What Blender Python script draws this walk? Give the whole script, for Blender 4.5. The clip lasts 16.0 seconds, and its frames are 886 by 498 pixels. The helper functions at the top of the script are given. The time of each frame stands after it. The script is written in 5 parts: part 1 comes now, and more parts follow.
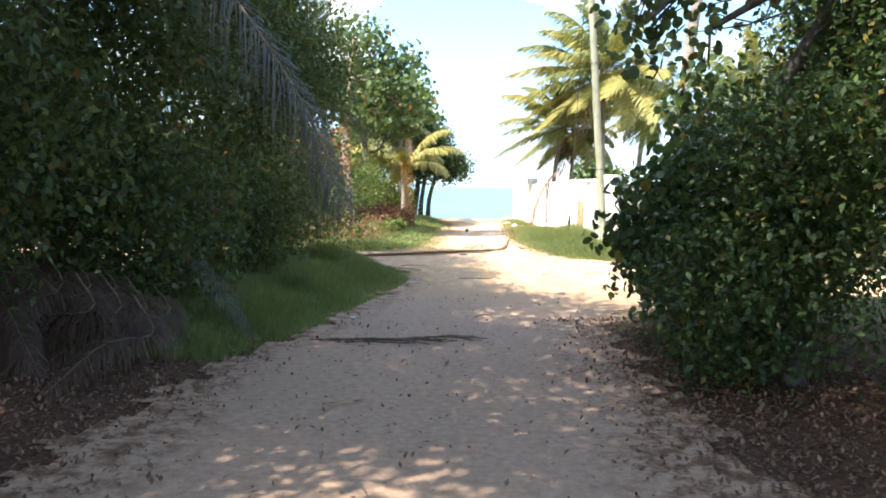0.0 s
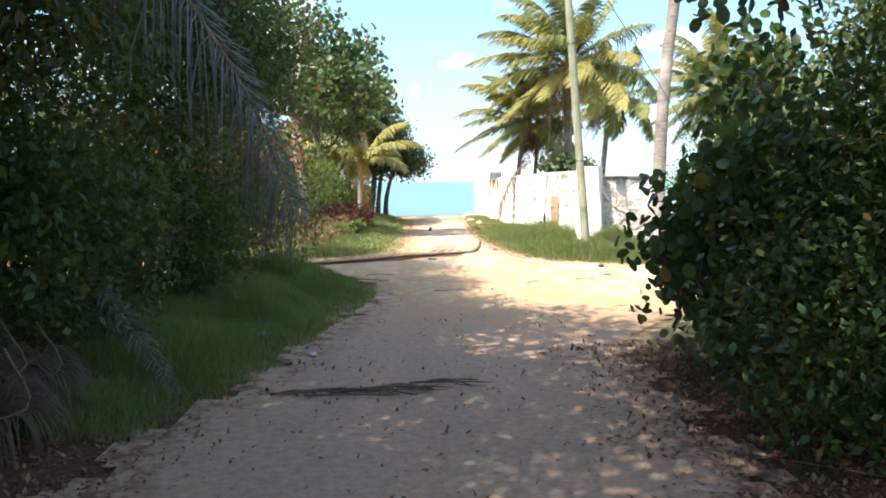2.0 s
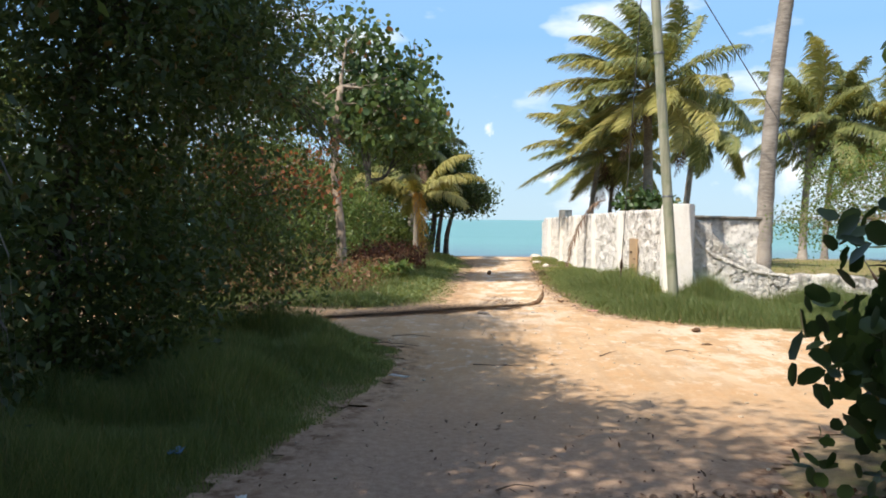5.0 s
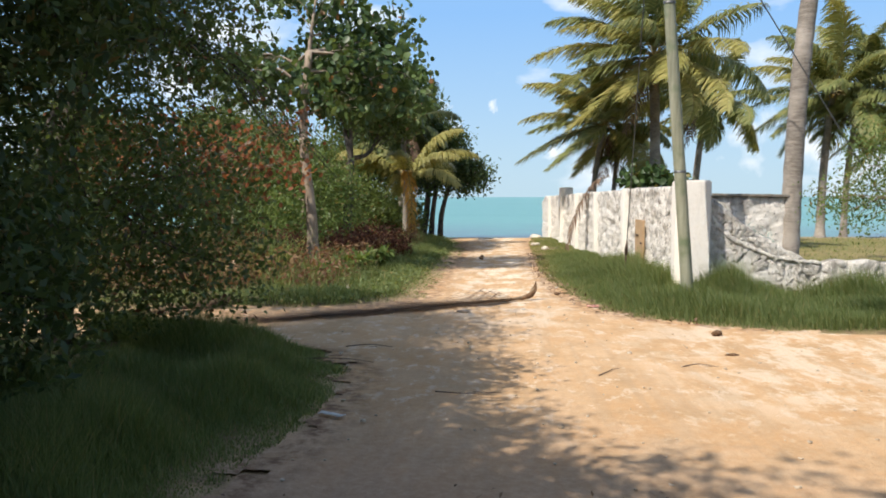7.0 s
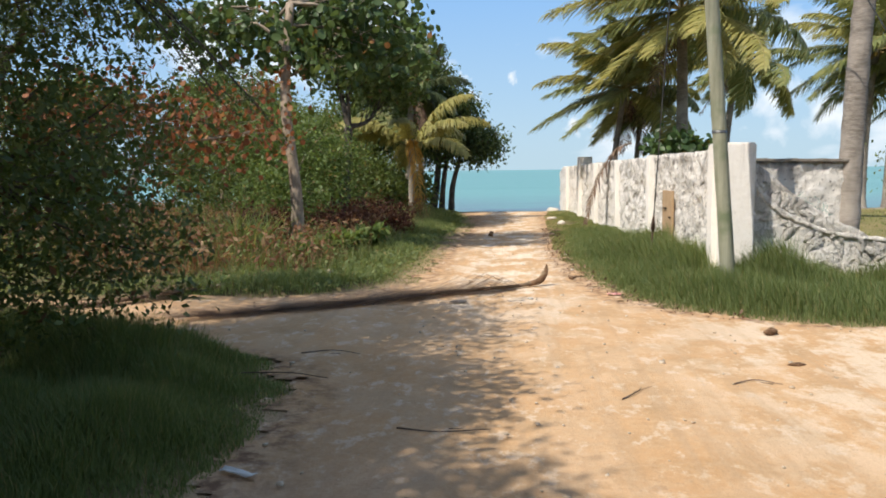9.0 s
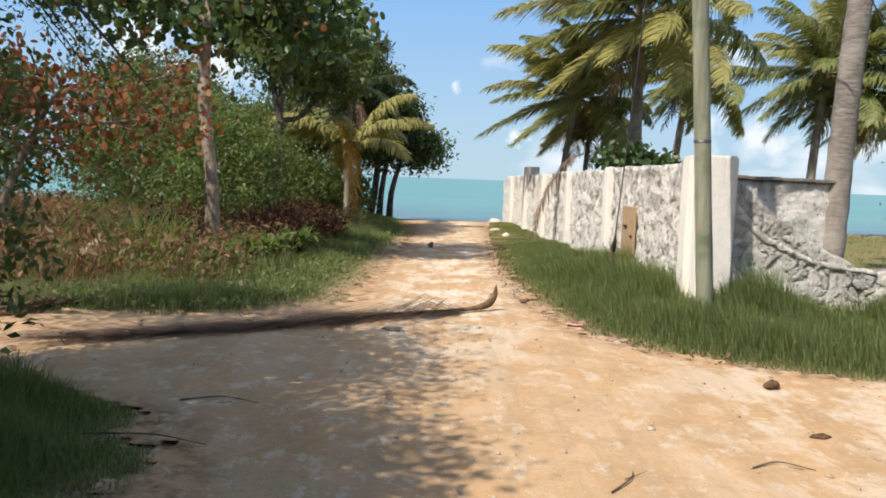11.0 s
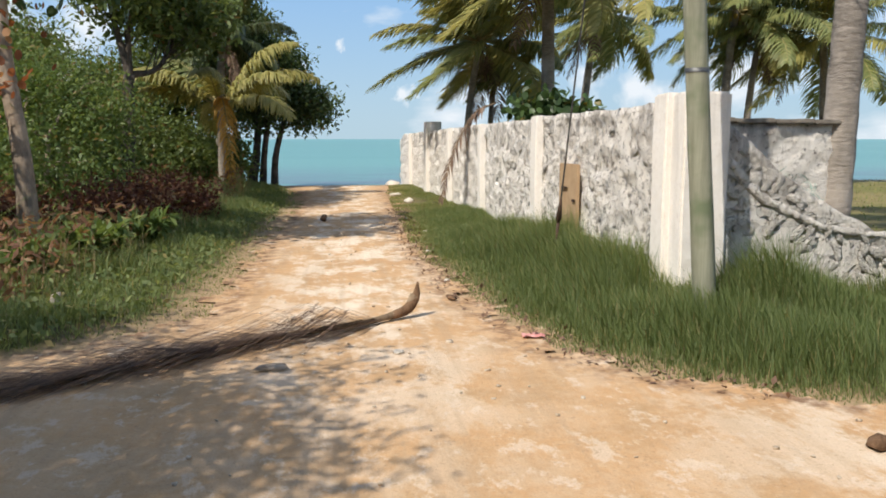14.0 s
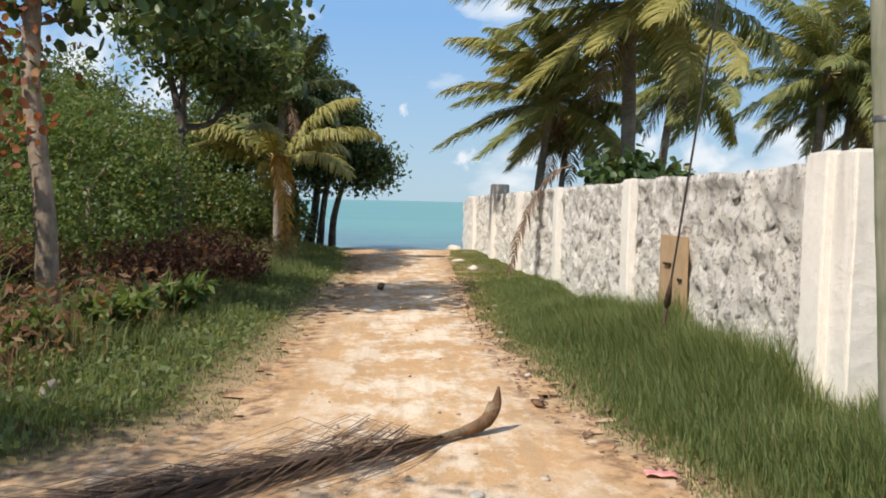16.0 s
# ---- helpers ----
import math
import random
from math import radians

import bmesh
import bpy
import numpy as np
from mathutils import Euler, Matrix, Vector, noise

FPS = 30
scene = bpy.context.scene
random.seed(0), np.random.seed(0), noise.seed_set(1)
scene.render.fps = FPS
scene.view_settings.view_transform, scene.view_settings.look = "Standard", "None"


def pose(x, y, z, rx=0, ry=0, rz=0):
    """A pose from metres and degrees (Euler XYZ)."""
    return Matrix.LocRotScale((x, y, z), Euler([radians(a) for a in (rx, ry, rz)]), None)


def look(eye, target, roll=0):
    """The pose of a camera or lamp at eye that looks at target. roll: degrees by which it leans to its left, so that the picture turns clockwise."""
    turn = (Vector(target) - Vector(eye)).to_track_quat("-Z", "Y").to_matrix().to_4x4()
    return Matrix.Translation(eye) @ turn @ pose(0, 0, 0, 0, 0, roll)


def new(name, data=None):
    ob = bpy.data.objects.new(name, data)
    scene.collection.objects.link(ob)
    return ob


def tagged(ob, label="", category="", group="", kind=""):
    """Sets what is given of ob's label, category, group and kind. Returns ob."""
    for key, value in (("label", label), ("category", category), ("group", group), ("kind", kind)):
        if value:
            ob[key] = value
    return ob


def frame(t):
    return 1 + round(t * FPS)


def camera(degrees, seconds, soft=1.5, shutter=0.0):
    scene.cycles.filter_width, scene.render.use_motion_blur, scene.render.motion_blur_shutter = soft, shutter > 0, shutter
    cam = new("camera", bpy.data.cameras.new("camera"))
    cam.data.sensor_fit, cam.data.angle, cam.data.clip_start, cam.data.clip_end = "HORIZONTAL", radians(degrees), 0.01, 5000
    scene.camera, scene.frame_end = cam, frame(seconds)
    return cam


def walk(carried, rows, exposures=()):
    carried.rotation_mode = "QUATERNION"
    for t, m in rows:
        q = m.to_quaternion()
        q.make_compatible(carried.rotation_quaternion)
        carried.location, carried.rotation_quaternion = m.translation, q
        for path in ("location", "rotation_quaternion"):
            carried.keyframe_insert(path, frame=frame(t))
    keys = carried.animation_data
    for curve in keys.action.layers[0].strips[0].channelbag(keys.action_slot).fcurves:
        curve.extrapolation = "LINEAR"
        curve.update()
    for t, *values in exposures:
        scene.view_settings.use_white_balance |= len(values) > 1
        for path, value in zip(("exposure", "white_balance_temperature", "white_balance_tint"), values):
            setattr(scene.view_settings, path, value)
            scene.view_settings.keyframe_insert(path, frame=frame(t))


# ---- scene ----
cam = camera(58.0, 16.0, soft=1.8)
PATH = [
    (0, (0.189, -1.1, 1.82), (0.149, 0.893, 1.664), 0.9),
    (0.5, (0.169, -0.637, 1.819), (0.144, 1.354, 1.631), -2.2),
    (1, (0.001, -0.041, 1.836), (0.029, 1.948, 1.626), -0.8),
    (1.5, (-0.062, 0.534, 1.857), (-0.061, 2.525, 1.66), -0.6),
    (2, (-0.149, 1.12, 1.859), (-0.075, 3.111, 1.691), -0.4),
    (2.5, (-0.168, 1.694, 1.87), (-0.083, 3.687, 1.727), -0.0),
    (3, (-0.232, 2.272, 1.872), (-0.151, 4.265, 1.735), 0.7),
    (3.5, (-0.158, 2.891, 1.859), (-0.109, 4.887, 1.747), -0.1),
    (4, (-0.056, 3.413, 1.859), (-0.047, 5.411, 1.773), -0.5),
    (4.5, (0.113, 3.962, 1.868), (0.093, 5.961, 1.805), -0.1),
    (5, (0.321, 4.55, 1.849), (0.218, 6.546, 1.774), 0.6),
    (7.3, (0.807, 7.171, 1.927), (0.694, 9.162, 1.786), -0.1),
    (7.5, (0.876, 7.356, 1.882), (0.77, 9.348, 1.733), -0.3),
    (8, (1.001, 7.957, 1.862), (0.882, 9.945, 1.681), -1.2),
    (8.2, (1.006, 8.248, 1.881), (0.849, 10.232, 1.682), -1.0),
    (10.3, (0.927, 10.167, 1.769), (0.801, 12.154, 1.579), 1.2),
    (10.5, (0.901, 10.399, 1.779), (0.794, 12.386, 1.583), 2.0),
    (11, (0.89, 10.931, 1.784), (0.882, 12.923, 1.607), 2.2),
    (11.5, (0.853, 11.509, 1.803), (0.944, 13.501, 1.652), 0.0),
    (12, (0.836, 12.071, 1.806), (0.856, 14.063, 1.623), -0.1),
    (12.5, (0.79, 12.558, 1.802), (0.864, 14.543, 1.565), -0.0),
    (13, (0.82, 13.099, 1.776), (0.952, 15.079, 1.529), 0.3),
    (13.5, (0.792, 13.556, 1.755), (0.972, 15.533, 1.507), 0.9),
    (14, (0.84, 14.007, 1.754), (1.095, 15.972, 1.481), 0.0),
    (14.5, (0.878, 14.53, 1.783), (1.08, 16.504, 1.533), -0.2),
    (15, (0.86, 14.984, 1.816), (1.088, 16.962, 1.635), -0.3),
    (15.5, (0.857, 15.415, 1.78), (1.077, 17.399, 1.654), 0.7),
    (16, (0.803, 15.78, 1.75), (0.917, 17.774, 1.631), 1.3),
]
EXPOSURES = [(0.0, 1.6), (0.7, 1.55), (1.5, 1.4), (2.2, 1.1), (3.0, 0.8), (4.0, 0.5), (5.0, 0.38), (7.5, 0.2), (11.0, 0.12), (16.0, 0.0)]
walk(cam, [(t, look(eye, target, roll)) for t, eye, target, roll in PATH], EXPOSURES)

# ---------------------------------------------------------------- light
SUN_DIR = Vector((-0.55, -0.52, 0.95)).normalized()      # towards the sun
world = bpy.data.worlds.new("sky")
scene.world = world
world.use_nodes = True
wn, wl = world.node_tree.nodes, world.node_tree.links
wbg = wn["Background"]
sky = wn.new("ShaderNodeTexSky")
sky.sky_type, sky.sun_disc = "NISHITA", False
sky.sun_elevation = math.asin(SUN_DIR.z)
sky.sun_rotation = math.atan2(SUN_DIR.x, SUN_DIR.y)
sky.altitude = 0
sky.air_density, sky.dust_density, sky.ozone_density = 1.2, 0.8, 1.8
wtc = wn.new("ShaderNodeTexCoord")
wmap = wn.new("ShaderNodeMapping")
wmap.inputs["Scale"].default_value = (1.0, 1.0, 2.6)
wno = wn.new("ShaderNodeTexNoise")
wno.inputs["Scale"].default_value, wno.inputs["Detail"].default_value = 5.5, 6
wramp = wn.new("ShaderNodeValToRGB")
wramp.color_ramp.elements[0].position, wramp.color_ramp.elements[1].position = 0.545, 0.68
wmix = wn.new("ShaderNodeMixRGB")
wmix.inputs["Color2"].default_value = (5.6, 6.0, 6.4, 1)
wl.new(wtc.outputs["Generated"], wmap.inputs["Vector"])
wl.new(wmap.outputs["Vector"], wno.inputs["Vector"])
wl.new(wno.outputs["Fac"], wramp.inputs["Fac"])
wsep = wn.new("ShaderNodeSeparateXYZ")
wl.new(wtc.outputs["Generated"], wsep.inputs["Vector"])
whaze = wn.new("ShaderNodeMapRange")
whaze.inputs["From Min"].default_value, whaze.inputs["From Max"].default_value = 0.22, 0.6
whaze.inputs["To Min"].default_value, whaze.inputs["To Max"].default_value = 0.92, 0.0
wl.new(wsep.outputs["Z"], whaze.inputs["Value"])
wlow = wn.new("ShaderNodeMapRange")
wlow.inputs["From Max"].default_value = 0.22
wl.new(wsep.outputs["Z"], wlow.inputs["Value"])
wband = wn.new("ShaderNodeMixRGB")
wband.inputs["Color1"].default_value, wband.inputs["Color2"].default_value = (3.1, 4.3, 5.1, 1), (1.65, 3.2, 5.6, 1)
wl.new(wlow.outputs["Result"], wband.inputs["Fac"])
wair = wn.new("ShaderNodeMixRGB")
wl.new(wband.outputs["Color"], wair.inputs["Color2"])
wl.new(whaze.outputs["Result"], wair.inputs["Fac"])
wl.new(sky.outputs["Color"], wair.inputs["Color1"])
# small fair-weather clouds low over the sea
cloud_fac = wramp.outputs["Color"]
for way, size in (((0.003, 0.994, 0.1125), 0.0125), ((-0.057, 0.992, 0.109), 0.014), ((-0.042, 0.994, 0.088), 0.013), ((0.30, 0.95, 0.075), 0.05), ((0.36, 0.93, 0.06), 0.05), ((-0.36, 0.92, 0.15), 0.09), ((-0.27, 0.95, 0.13), 0.06), ((0.08, 0.99, 0.055), 0.02)):
    wd = wn.new("ShaderNodeVectorMath")
    wd.operation = "DISTANCE"
    wd.inputs[1].default_value = Vector(way).normalized()
    wl.new(wtc.outputs["Generated"], wd.inputs[0])
    wp = wn.new("ShaderNodeTexNoise")
    wp.inputs["Scale"].default_value, wp.inputs["Detail"].default_value = 1.5 / size, 6
    wl.new(wtc.outputs["Generated"], wp.inputs["Vector"])
    wa = wn.new("ShaderNodeMath")
    wa.operation, wa.inputs[1].default_value = "MULTIPLY_ADD", size * 2.6
    wl.new(wp.outputs["Fac"], wa.inputs[0])
    wl.new(wd.outputs["Value"], wa.inputs[2])
    wc = wn.new("ShaderNodeMapRange")
    wc.inputs["From Min"].default_value, wc.inputs["From Max"].default_value = size * 1.95, size * 1.25
    wl.new(wa.outputs[0], wc.inputs["Value"])
    wm = wn.new("ShaderNodeMath")
    wm.operation = "MAXIMUM"
    wl.new(cloud_fac, wm.inputs[0])
    wl.new(wc.outputs["Result"], wm.inputs[1])
    cloud_fac = wm.outputs[0]
wl.new(cloud_fac, wmix.inputs["Fac"])
wl.new(wair.outputs["Color"], wmix.inputs["Color1"])
wl.new(wmix.outputs["Color"], wbg.inputs["Color"])
wbg.inputs["Strength"].default_value = 0.15
sun = new("sun", bpy.data.lights.new("sun", "SUN"))
sun.data.energy, sun.data.angle, sun.data.color = 4.7, radians(0.53), (1.0, 0.93, 0.82)
sun.matrix_world = look(SUN_DIR * 60, (0, 0, 0))

# ---------------------------------------------------------------- materials


class Nodes:
    """A small wrapper round a material's node tree."""

    def __init__(self, name):
        self.mat = bpy.data.materials.new(name)
        self.mat.use_nodes = True
        self.n, self.l = self.mat.node_tree.nodes, self.mat.node_tree.links
        self.bsdf, self.out = self.n["Principled BSDF"], self.n["Material Output"]
        self.co = self.n.new("ShaderNodeTexCoord").outputs["Object"]

    def put(self, socket, value):
        if hasattr(value, "links"):
            self.l.new(value, socket)
        else:
            socket.default_value = value

    def noise(self, scale, detail=4, rough=0.6, stretch=None):
        t = self.n.new("ShaderNodeTexNoise")
        t.inputs["Scale"].default_value, t.inputs["Detail"].default_value, t.inputs["Roughness"].default_value = scale, detail, rough
        self.l.new(self.stretched(stretch), t.inputs["Vector"])
        return t.outputs["Fac"]

    def stretched(self, s):
        if s is None:
            return self.co
        m = self.n.new("ShaderNodeMapping")
        m.inputs["Scale"].default_value = s
        self.l.new(self.co, m.inputs["Vector"])
        return m.outputs["Vector"]

    def voronoi(self, scale, stretch=None, feature="F1"):
        t = self.n.new("ShaderNodeTexVoronoi")
        t.feature = feature
        t.inputs["Scale"].default_value = scale
        self.l.new(self.stretched(stretch), t.inputs["Vector"])
        return t.outputs["Distance"]

    def ramp(self, fac, lo, hi):
        t = self.n.new("ShaderNodeMapRange")
        t.inputs["From Min"].default_value, t.inputs["From Max"].default_value = lo, hi
        self.l.new(fac, t.inputs["Value"])
        return t.outputs["Result"]

    def mix(self, fac, a, b):
        t = self.n.new("ShaderNodeMixRGB")
        for socket, v in (("Fac", fac), ("Color1", a), ("Color2", b)):
            self.put(t.inputs[socket], (*v, 1) if isinstance(v, tuple) else v)
        return t.outputs["Color"]

    def math(self, op, a, b):
        t = self.n.new("ShaderNodeMath")
        t.operation = op
        self.put(t.inputs[0], a)
        self.put(t.inputs[1], b)
        return t.outputs[0]

    def island(self):
        return self.n.new("ShaderNodeNewGeometry").outputs["Random Per Island"]

    def random(self):
        return self.n.new("ShaderNodeObjectInfo").outputs["Random"]

    def attr(self, name):
        t = self.n.new("ShaderNodeAttribute")
        t.attribute_name = name
        return t.outputs["Fac"]

    def done(self, color, rough=0.8, bump=None, strength=0.4, distance=0.02, spec=0.3, through_light=0.0):
        self.put(self.bsdf.inputs["Base Color"], (*color, 1) if isinstance(color, tuple) else color)
        self.put(self.bsdf.inputs["Roughness"], rough)
        self.bsdf.inputs["Specular IOR Level"].default_value = spec
        if bump is not None:
            b = self.n.new("ShaderNodeBump")
            b.inputs["Strength"].default_value, b.inputs["Distance"].default_value = strength, distance
            self.l.new(bump, b.inputs["Height"])
            self.l.new(b.outputs["Normal"], self.bsdf.inputs["Normal"])
        if through_light:
            tr = self.n.new("ShaderNodeBsdfTranslucent")
            gain = self.n.new("ShaderNodeMixRGB")
            gain.blend_type, gain.inputs["Fac"].default_value = "MULTIPLY", 1.0
            self.put(gain.inputs["Color1"], (*color, 1) if isinstance(color, tuple) else color)
            gain.inputs["Color2"].default_value = (1.75, 1.55, 1.0, 1)
            self.l.new(gain.outputs["Color"], tr.inputs["Color"])
            mx = self.n.new("ShaderNodeMixShader")
            mx.inputs["Fac"].default_value = through_light
            self.l.new(self.bsdf.outputs[0], mx.inputs[1])
            self.l.new(tr.outputs[0], mx.inputs[2])
            self.l.new(mx.outputs[0], self.out.inputs["Surface"])
        return self.mat


def leaf_material(name, dark, mid, light, rough=0.5, glow=0.36, odd=None, share=0.03):
    m = Nodes(name)
    r = m.island()
    c = m.mix(m.ramp(r, 0.0, 0.6), dark, mid)
    c = m.mix(m.ramp(r, 0.6, 1.0), c, light)
    c = m.mix(m.ramp(m.noise(0.9, 2), 0.35, 0.65), c, m.mix(0.5, c, mid))
    if odd:
        c = m.mix(m.math("GREATER_THAN", m.math("FRACT", m.math("MULTIPLY", r, 57.3), 0.0), 1.0 - share), c, odd)
    return m.done(c, rough, spec=0.35, through_light=glow)


def bark_material(name, a, b, scale=9.0, stretch=(1, 1, 0.35)):
    m = Nodes(name)
    n1, n2 = m.noise(scale, 6, 0.7, stretch), m.noise(scale * 0.25, 3)
    c = m.mix(m.ramp(n1, 0.35, 0.65), a, b)
    c = m.mix(m.ramp(n2, 0.45, 0.7), c, tuple(v * 1.35 for v in b))
    return m.done(c, 0.9, n1, 0.8, 0.03, 0.15)


M = {}
M["leaf_dark"] = leaf_material("leaf_dark", (0.045, 0.068, 0.028), (0.07, 0.105, 0.038), (0.13, 0.18, 0.058), odd=(0.14, 0.10, 0.035))
M["leaf_fine"] = leaf_material("leaf_fine", (0.06, 0.085, 0.032), (0.095, 0.14, 0.045), (0.17, 0.21, 0.07), odd=(0.14, 0.08, 0.04), share=0.05)
M["leaf_mid"] = leaf_material("leaf_mid", (0.07, 0.105, 0.034), (0.115, 0.16, 0.05), (0.20, 0.25, 0.085), odd=(0.2, 0.13, 0.05), share=0.04)
M["leaf_bright"] = leaf_material("leaf_bright", (0.07, 0.115, 0.034), (0.125, 0.185, 0.055), (0.22, 0.28, 0.095), glow=0.4, odd=(0.22, 0.17, 0.07), share=0.04)
M["leaf_grape"] = leaf_material("leaf_grape", (0.035, 0.062, 0.024), (0.055, 0.095, 0.032), (0.11, 0.17, 0.05), rough=0.42, odd=(0.2, 0.16, 0.04), share=0.04, glow=0.3)
M["leaf_almond"] = leaf_material("leaf_almond", (0.05, 0.085, 0.03), (0.075, 0.12, 0.04), (0.13, 0.18, 0.05), rough=0.42, glow=0.28, odd=(0.26, 0.13, 0.05), share=0.015)
M["weed_dark"] = leaf_material("weed_dark", (0.06, 0.03, 0.022), (0.12, 0.05, 0.035), (0.22, 0.11, 0.06), rough=0.8)
M["leaf_red"] = leaf_material("leaf_red", (0.16, 0.06, 0.03), (0.33, 0.12, 0.055), (0.40, 0.24, 0.12), rough=0.7, odd=(0.12, 0.15, 0.04), share=0.25)
M["weed_red"] = leaf_material("weed_red", (0.13, 0.062, 0.04), (0.24, 0.13, 0.075), (0.36, 0.26, 0.15), rough=0.8)
M["straw"] = leaf_material("straw", (0.20, 0.16, 0.08), (0.30, 0.24, 0.13), (0.42, 0.35, 0.2), rough=0.8)
M["grass"] = leaf_material("grass", (0.10, 0.14, 0.045), (0.165, 0.215, 0.08), (0.27, 0.31, 0.13), rough=0.55, glow=0.45, odd=(0.33, 0.28, 0.13), share=0.05)
M["grass_short"] = leaf_material("grass_short", (0.11, 0.15, 0.04), (0.17, 0.21, 0.06), (0.29, 0.30, 0.12), rough=0.6, glow=0.35, odd=(0.36, 0.30, 0.15), share=0.14)
M["palm_leaf"] = leaf_material("palm_leaf", (0.12, 0.15, 0.05), (0.21, 0.235, 0.085), (0.38, 0.36, 0.15), rough=0.38, glow=0.28)
M["palm_dark"] = leaf_material("palm_dark", (0.06, 0.085, 0.035), (0.095, 0.12, 0.048), (0.16, 0.18, 0.07), rough=0.45, glow=0.25)
M["palm_yellow"] = leaf_material("palm_yellow", (0.20, 0.205, 0.06), (0.33, 0.31, 0.10), (0.46, 0.40, 0.15), rough=0.5, glow=0.3)
M["palm_orange"] = leaf_material("palm_orange", (0.36, 0.19, 0.04), (0.48, 0.27, 0.06), (0.55, 0.36, 0.1), rough=0.6, glow=0.3)
M["palm_dry"] = leaf_material("palm_dry", (0.085, 0.052, 0.036), (0.16, 0.10, 0.066), (0.30, 0.205, 0.14), rough=0.75, glow=0.12)
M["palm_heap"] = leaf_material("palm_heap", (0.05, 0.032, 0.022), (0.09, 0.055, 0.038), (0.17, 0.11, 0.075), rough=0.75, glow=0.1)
M["palm_grey"] = leaf_material("palm_grey", (0.055, 0.05, 0.042), (0.10, 0.09, 0.078), (0.19, 0.175, 0.155), rough=0.55, glow=0.12)
M["litter"] = leaf_material("litter", (0.08, 0.045, 0.03), (0.19, 0.11, 0.07), (0.33, 0.22, 0.14), rough=0.8, glow=0.05)
M["rachis"] = bark_material("rachis", (0.20, 0.16, 0.07), (0.34, 0.27, 0.12), 30)
M["rachis_dry"] = bark_material("rachis_dry", (0.13, 0.09, 0.06), (0.27, 0.20, 0.13), 30)
M["palm_bark"] = bark_material("palm_bark", (0.17, 0.145, 0.12), (0.32, 0.28, 0.24), 6, (1, 1, 4))
M["bark"] = bark_material("bark", (0.17, 0.13, 0.095), (0.38, 0.30, 0.225), 10)
M["bark_dark"] = bark_material("bark_dark", (0.05, 0.042, 0.035), (0.12, 0.10, 0.085), 10)
M["twig"] = bark_material("twig", (0.09, 0.06, 0.045), (0.18, 0.13, 0.10), 30)
M["coconut"] = bark_material("coconut", (0.10, 0.055, 0.03), (0.20, 0.12, 0.07), 30)
M["coconut_green"] = bark_material("coconut_green", (0.30, 0.21, 0.07), (0.40, 0.28, 0.10), 8)


def wood_pole_material():
    m = Nodes("pole_wood")
    grain = m.noise(14, 6, 0.7, (1, 1, 0.06))
    c = m.mix(m.ramp(grain, 0.3, 0.7), (0.19, 0.19, 0.13), (0.36, 0.36, 0.27))
    c = m.mix(m.ramp(m.noise(2.2, 3), 0.5, 0.7), c, (0.17, 0.20, 0.12))
    return m.done(c, 0.85, grain, 0.6, 0.01, 0.2)


def sand_material():
    m = Nodes("packed_sand")
    big, mid, fine, grit = m.noise(0.35, 4), m.noise(1.6, 5, 0.65), m.noise(14, 6, 0.7), m.noise(90, 3)
    c = m.mix(m.ramp(big, 0.35, 0.65), (0.525, 0.31, 0.15), (0.585, 0.37, 0.20))
    c = m.mix(m.ramp(mid, 0.45, 0.7), c, (0.44, 0.28, 0.145))
    marl = m.math("MULTIPLY", m.ramp(m.noise(1.7, 8, 0.72, (1.0, 0.6, 1)), 0.46, 0.56), m.attr("marl"))
    c = m.mix(marl, c, (0.76, 0.64, 0.50))
    chips = m.math("MULTIPLY", m.ramp(m.noise(4.2, 8, 0.74, (1.1, 0.7, 1)), 0.545, 0.60), m.attr("chips"))
    c = m.mix(m.math("MULTIPLY", chips, 0.55), c, (0.72, 0.60, 0.47))
    c = m.mix(m.math("MULTIPLY", m.ramp(m.noise(26, 5, 0.7), 0.60, 0.66), 0.55), c, (0.33, 0.21, 0.12))
    c = m.mix(m.math("MULTIPLY", m.ramp(fine, 0.45, 0.75), 0.45), c, (0.62, 0.465, 0.31))
    c = m.mix(m.math("MULTIPLY", m.ramp(m.noise(3.0, 5, 0.6, (2.2, 0.10, 1)), 0.5, 0.66), 0.4), c, (0.43, 0.30, 0.185))
    c = m.mix(m.math("MULTIPLY", m.ramp(grit, 0.56, 0.72), 0.5), c, (0.26, 0.18, 0.12))
    # near end: the trees' shade put into the sand colour, darker and greyer
    c = m.mix(m.attr("shade_tint"), c, m.mix(m.ramp(fine, 0.35, 0.7), (0.36, 0.235, 0.165), (0.52, 0.37, 0.265)))
    c = m.mix(m.math("MULTIPLY", m.ramp(m.noise(5, 5, 0.7), 0.45, 0.62), m.attr("edge")), c, (0.20, 0.115, 0.07))
    h = m.math("ADD", m.math("MULTIPLY", fine, 0.6), m.math("MULTIPLY", m.noise(40, 4), 0.4))
    return m.done(c, 0.95, h, 0.55, 0.03, 0.15)


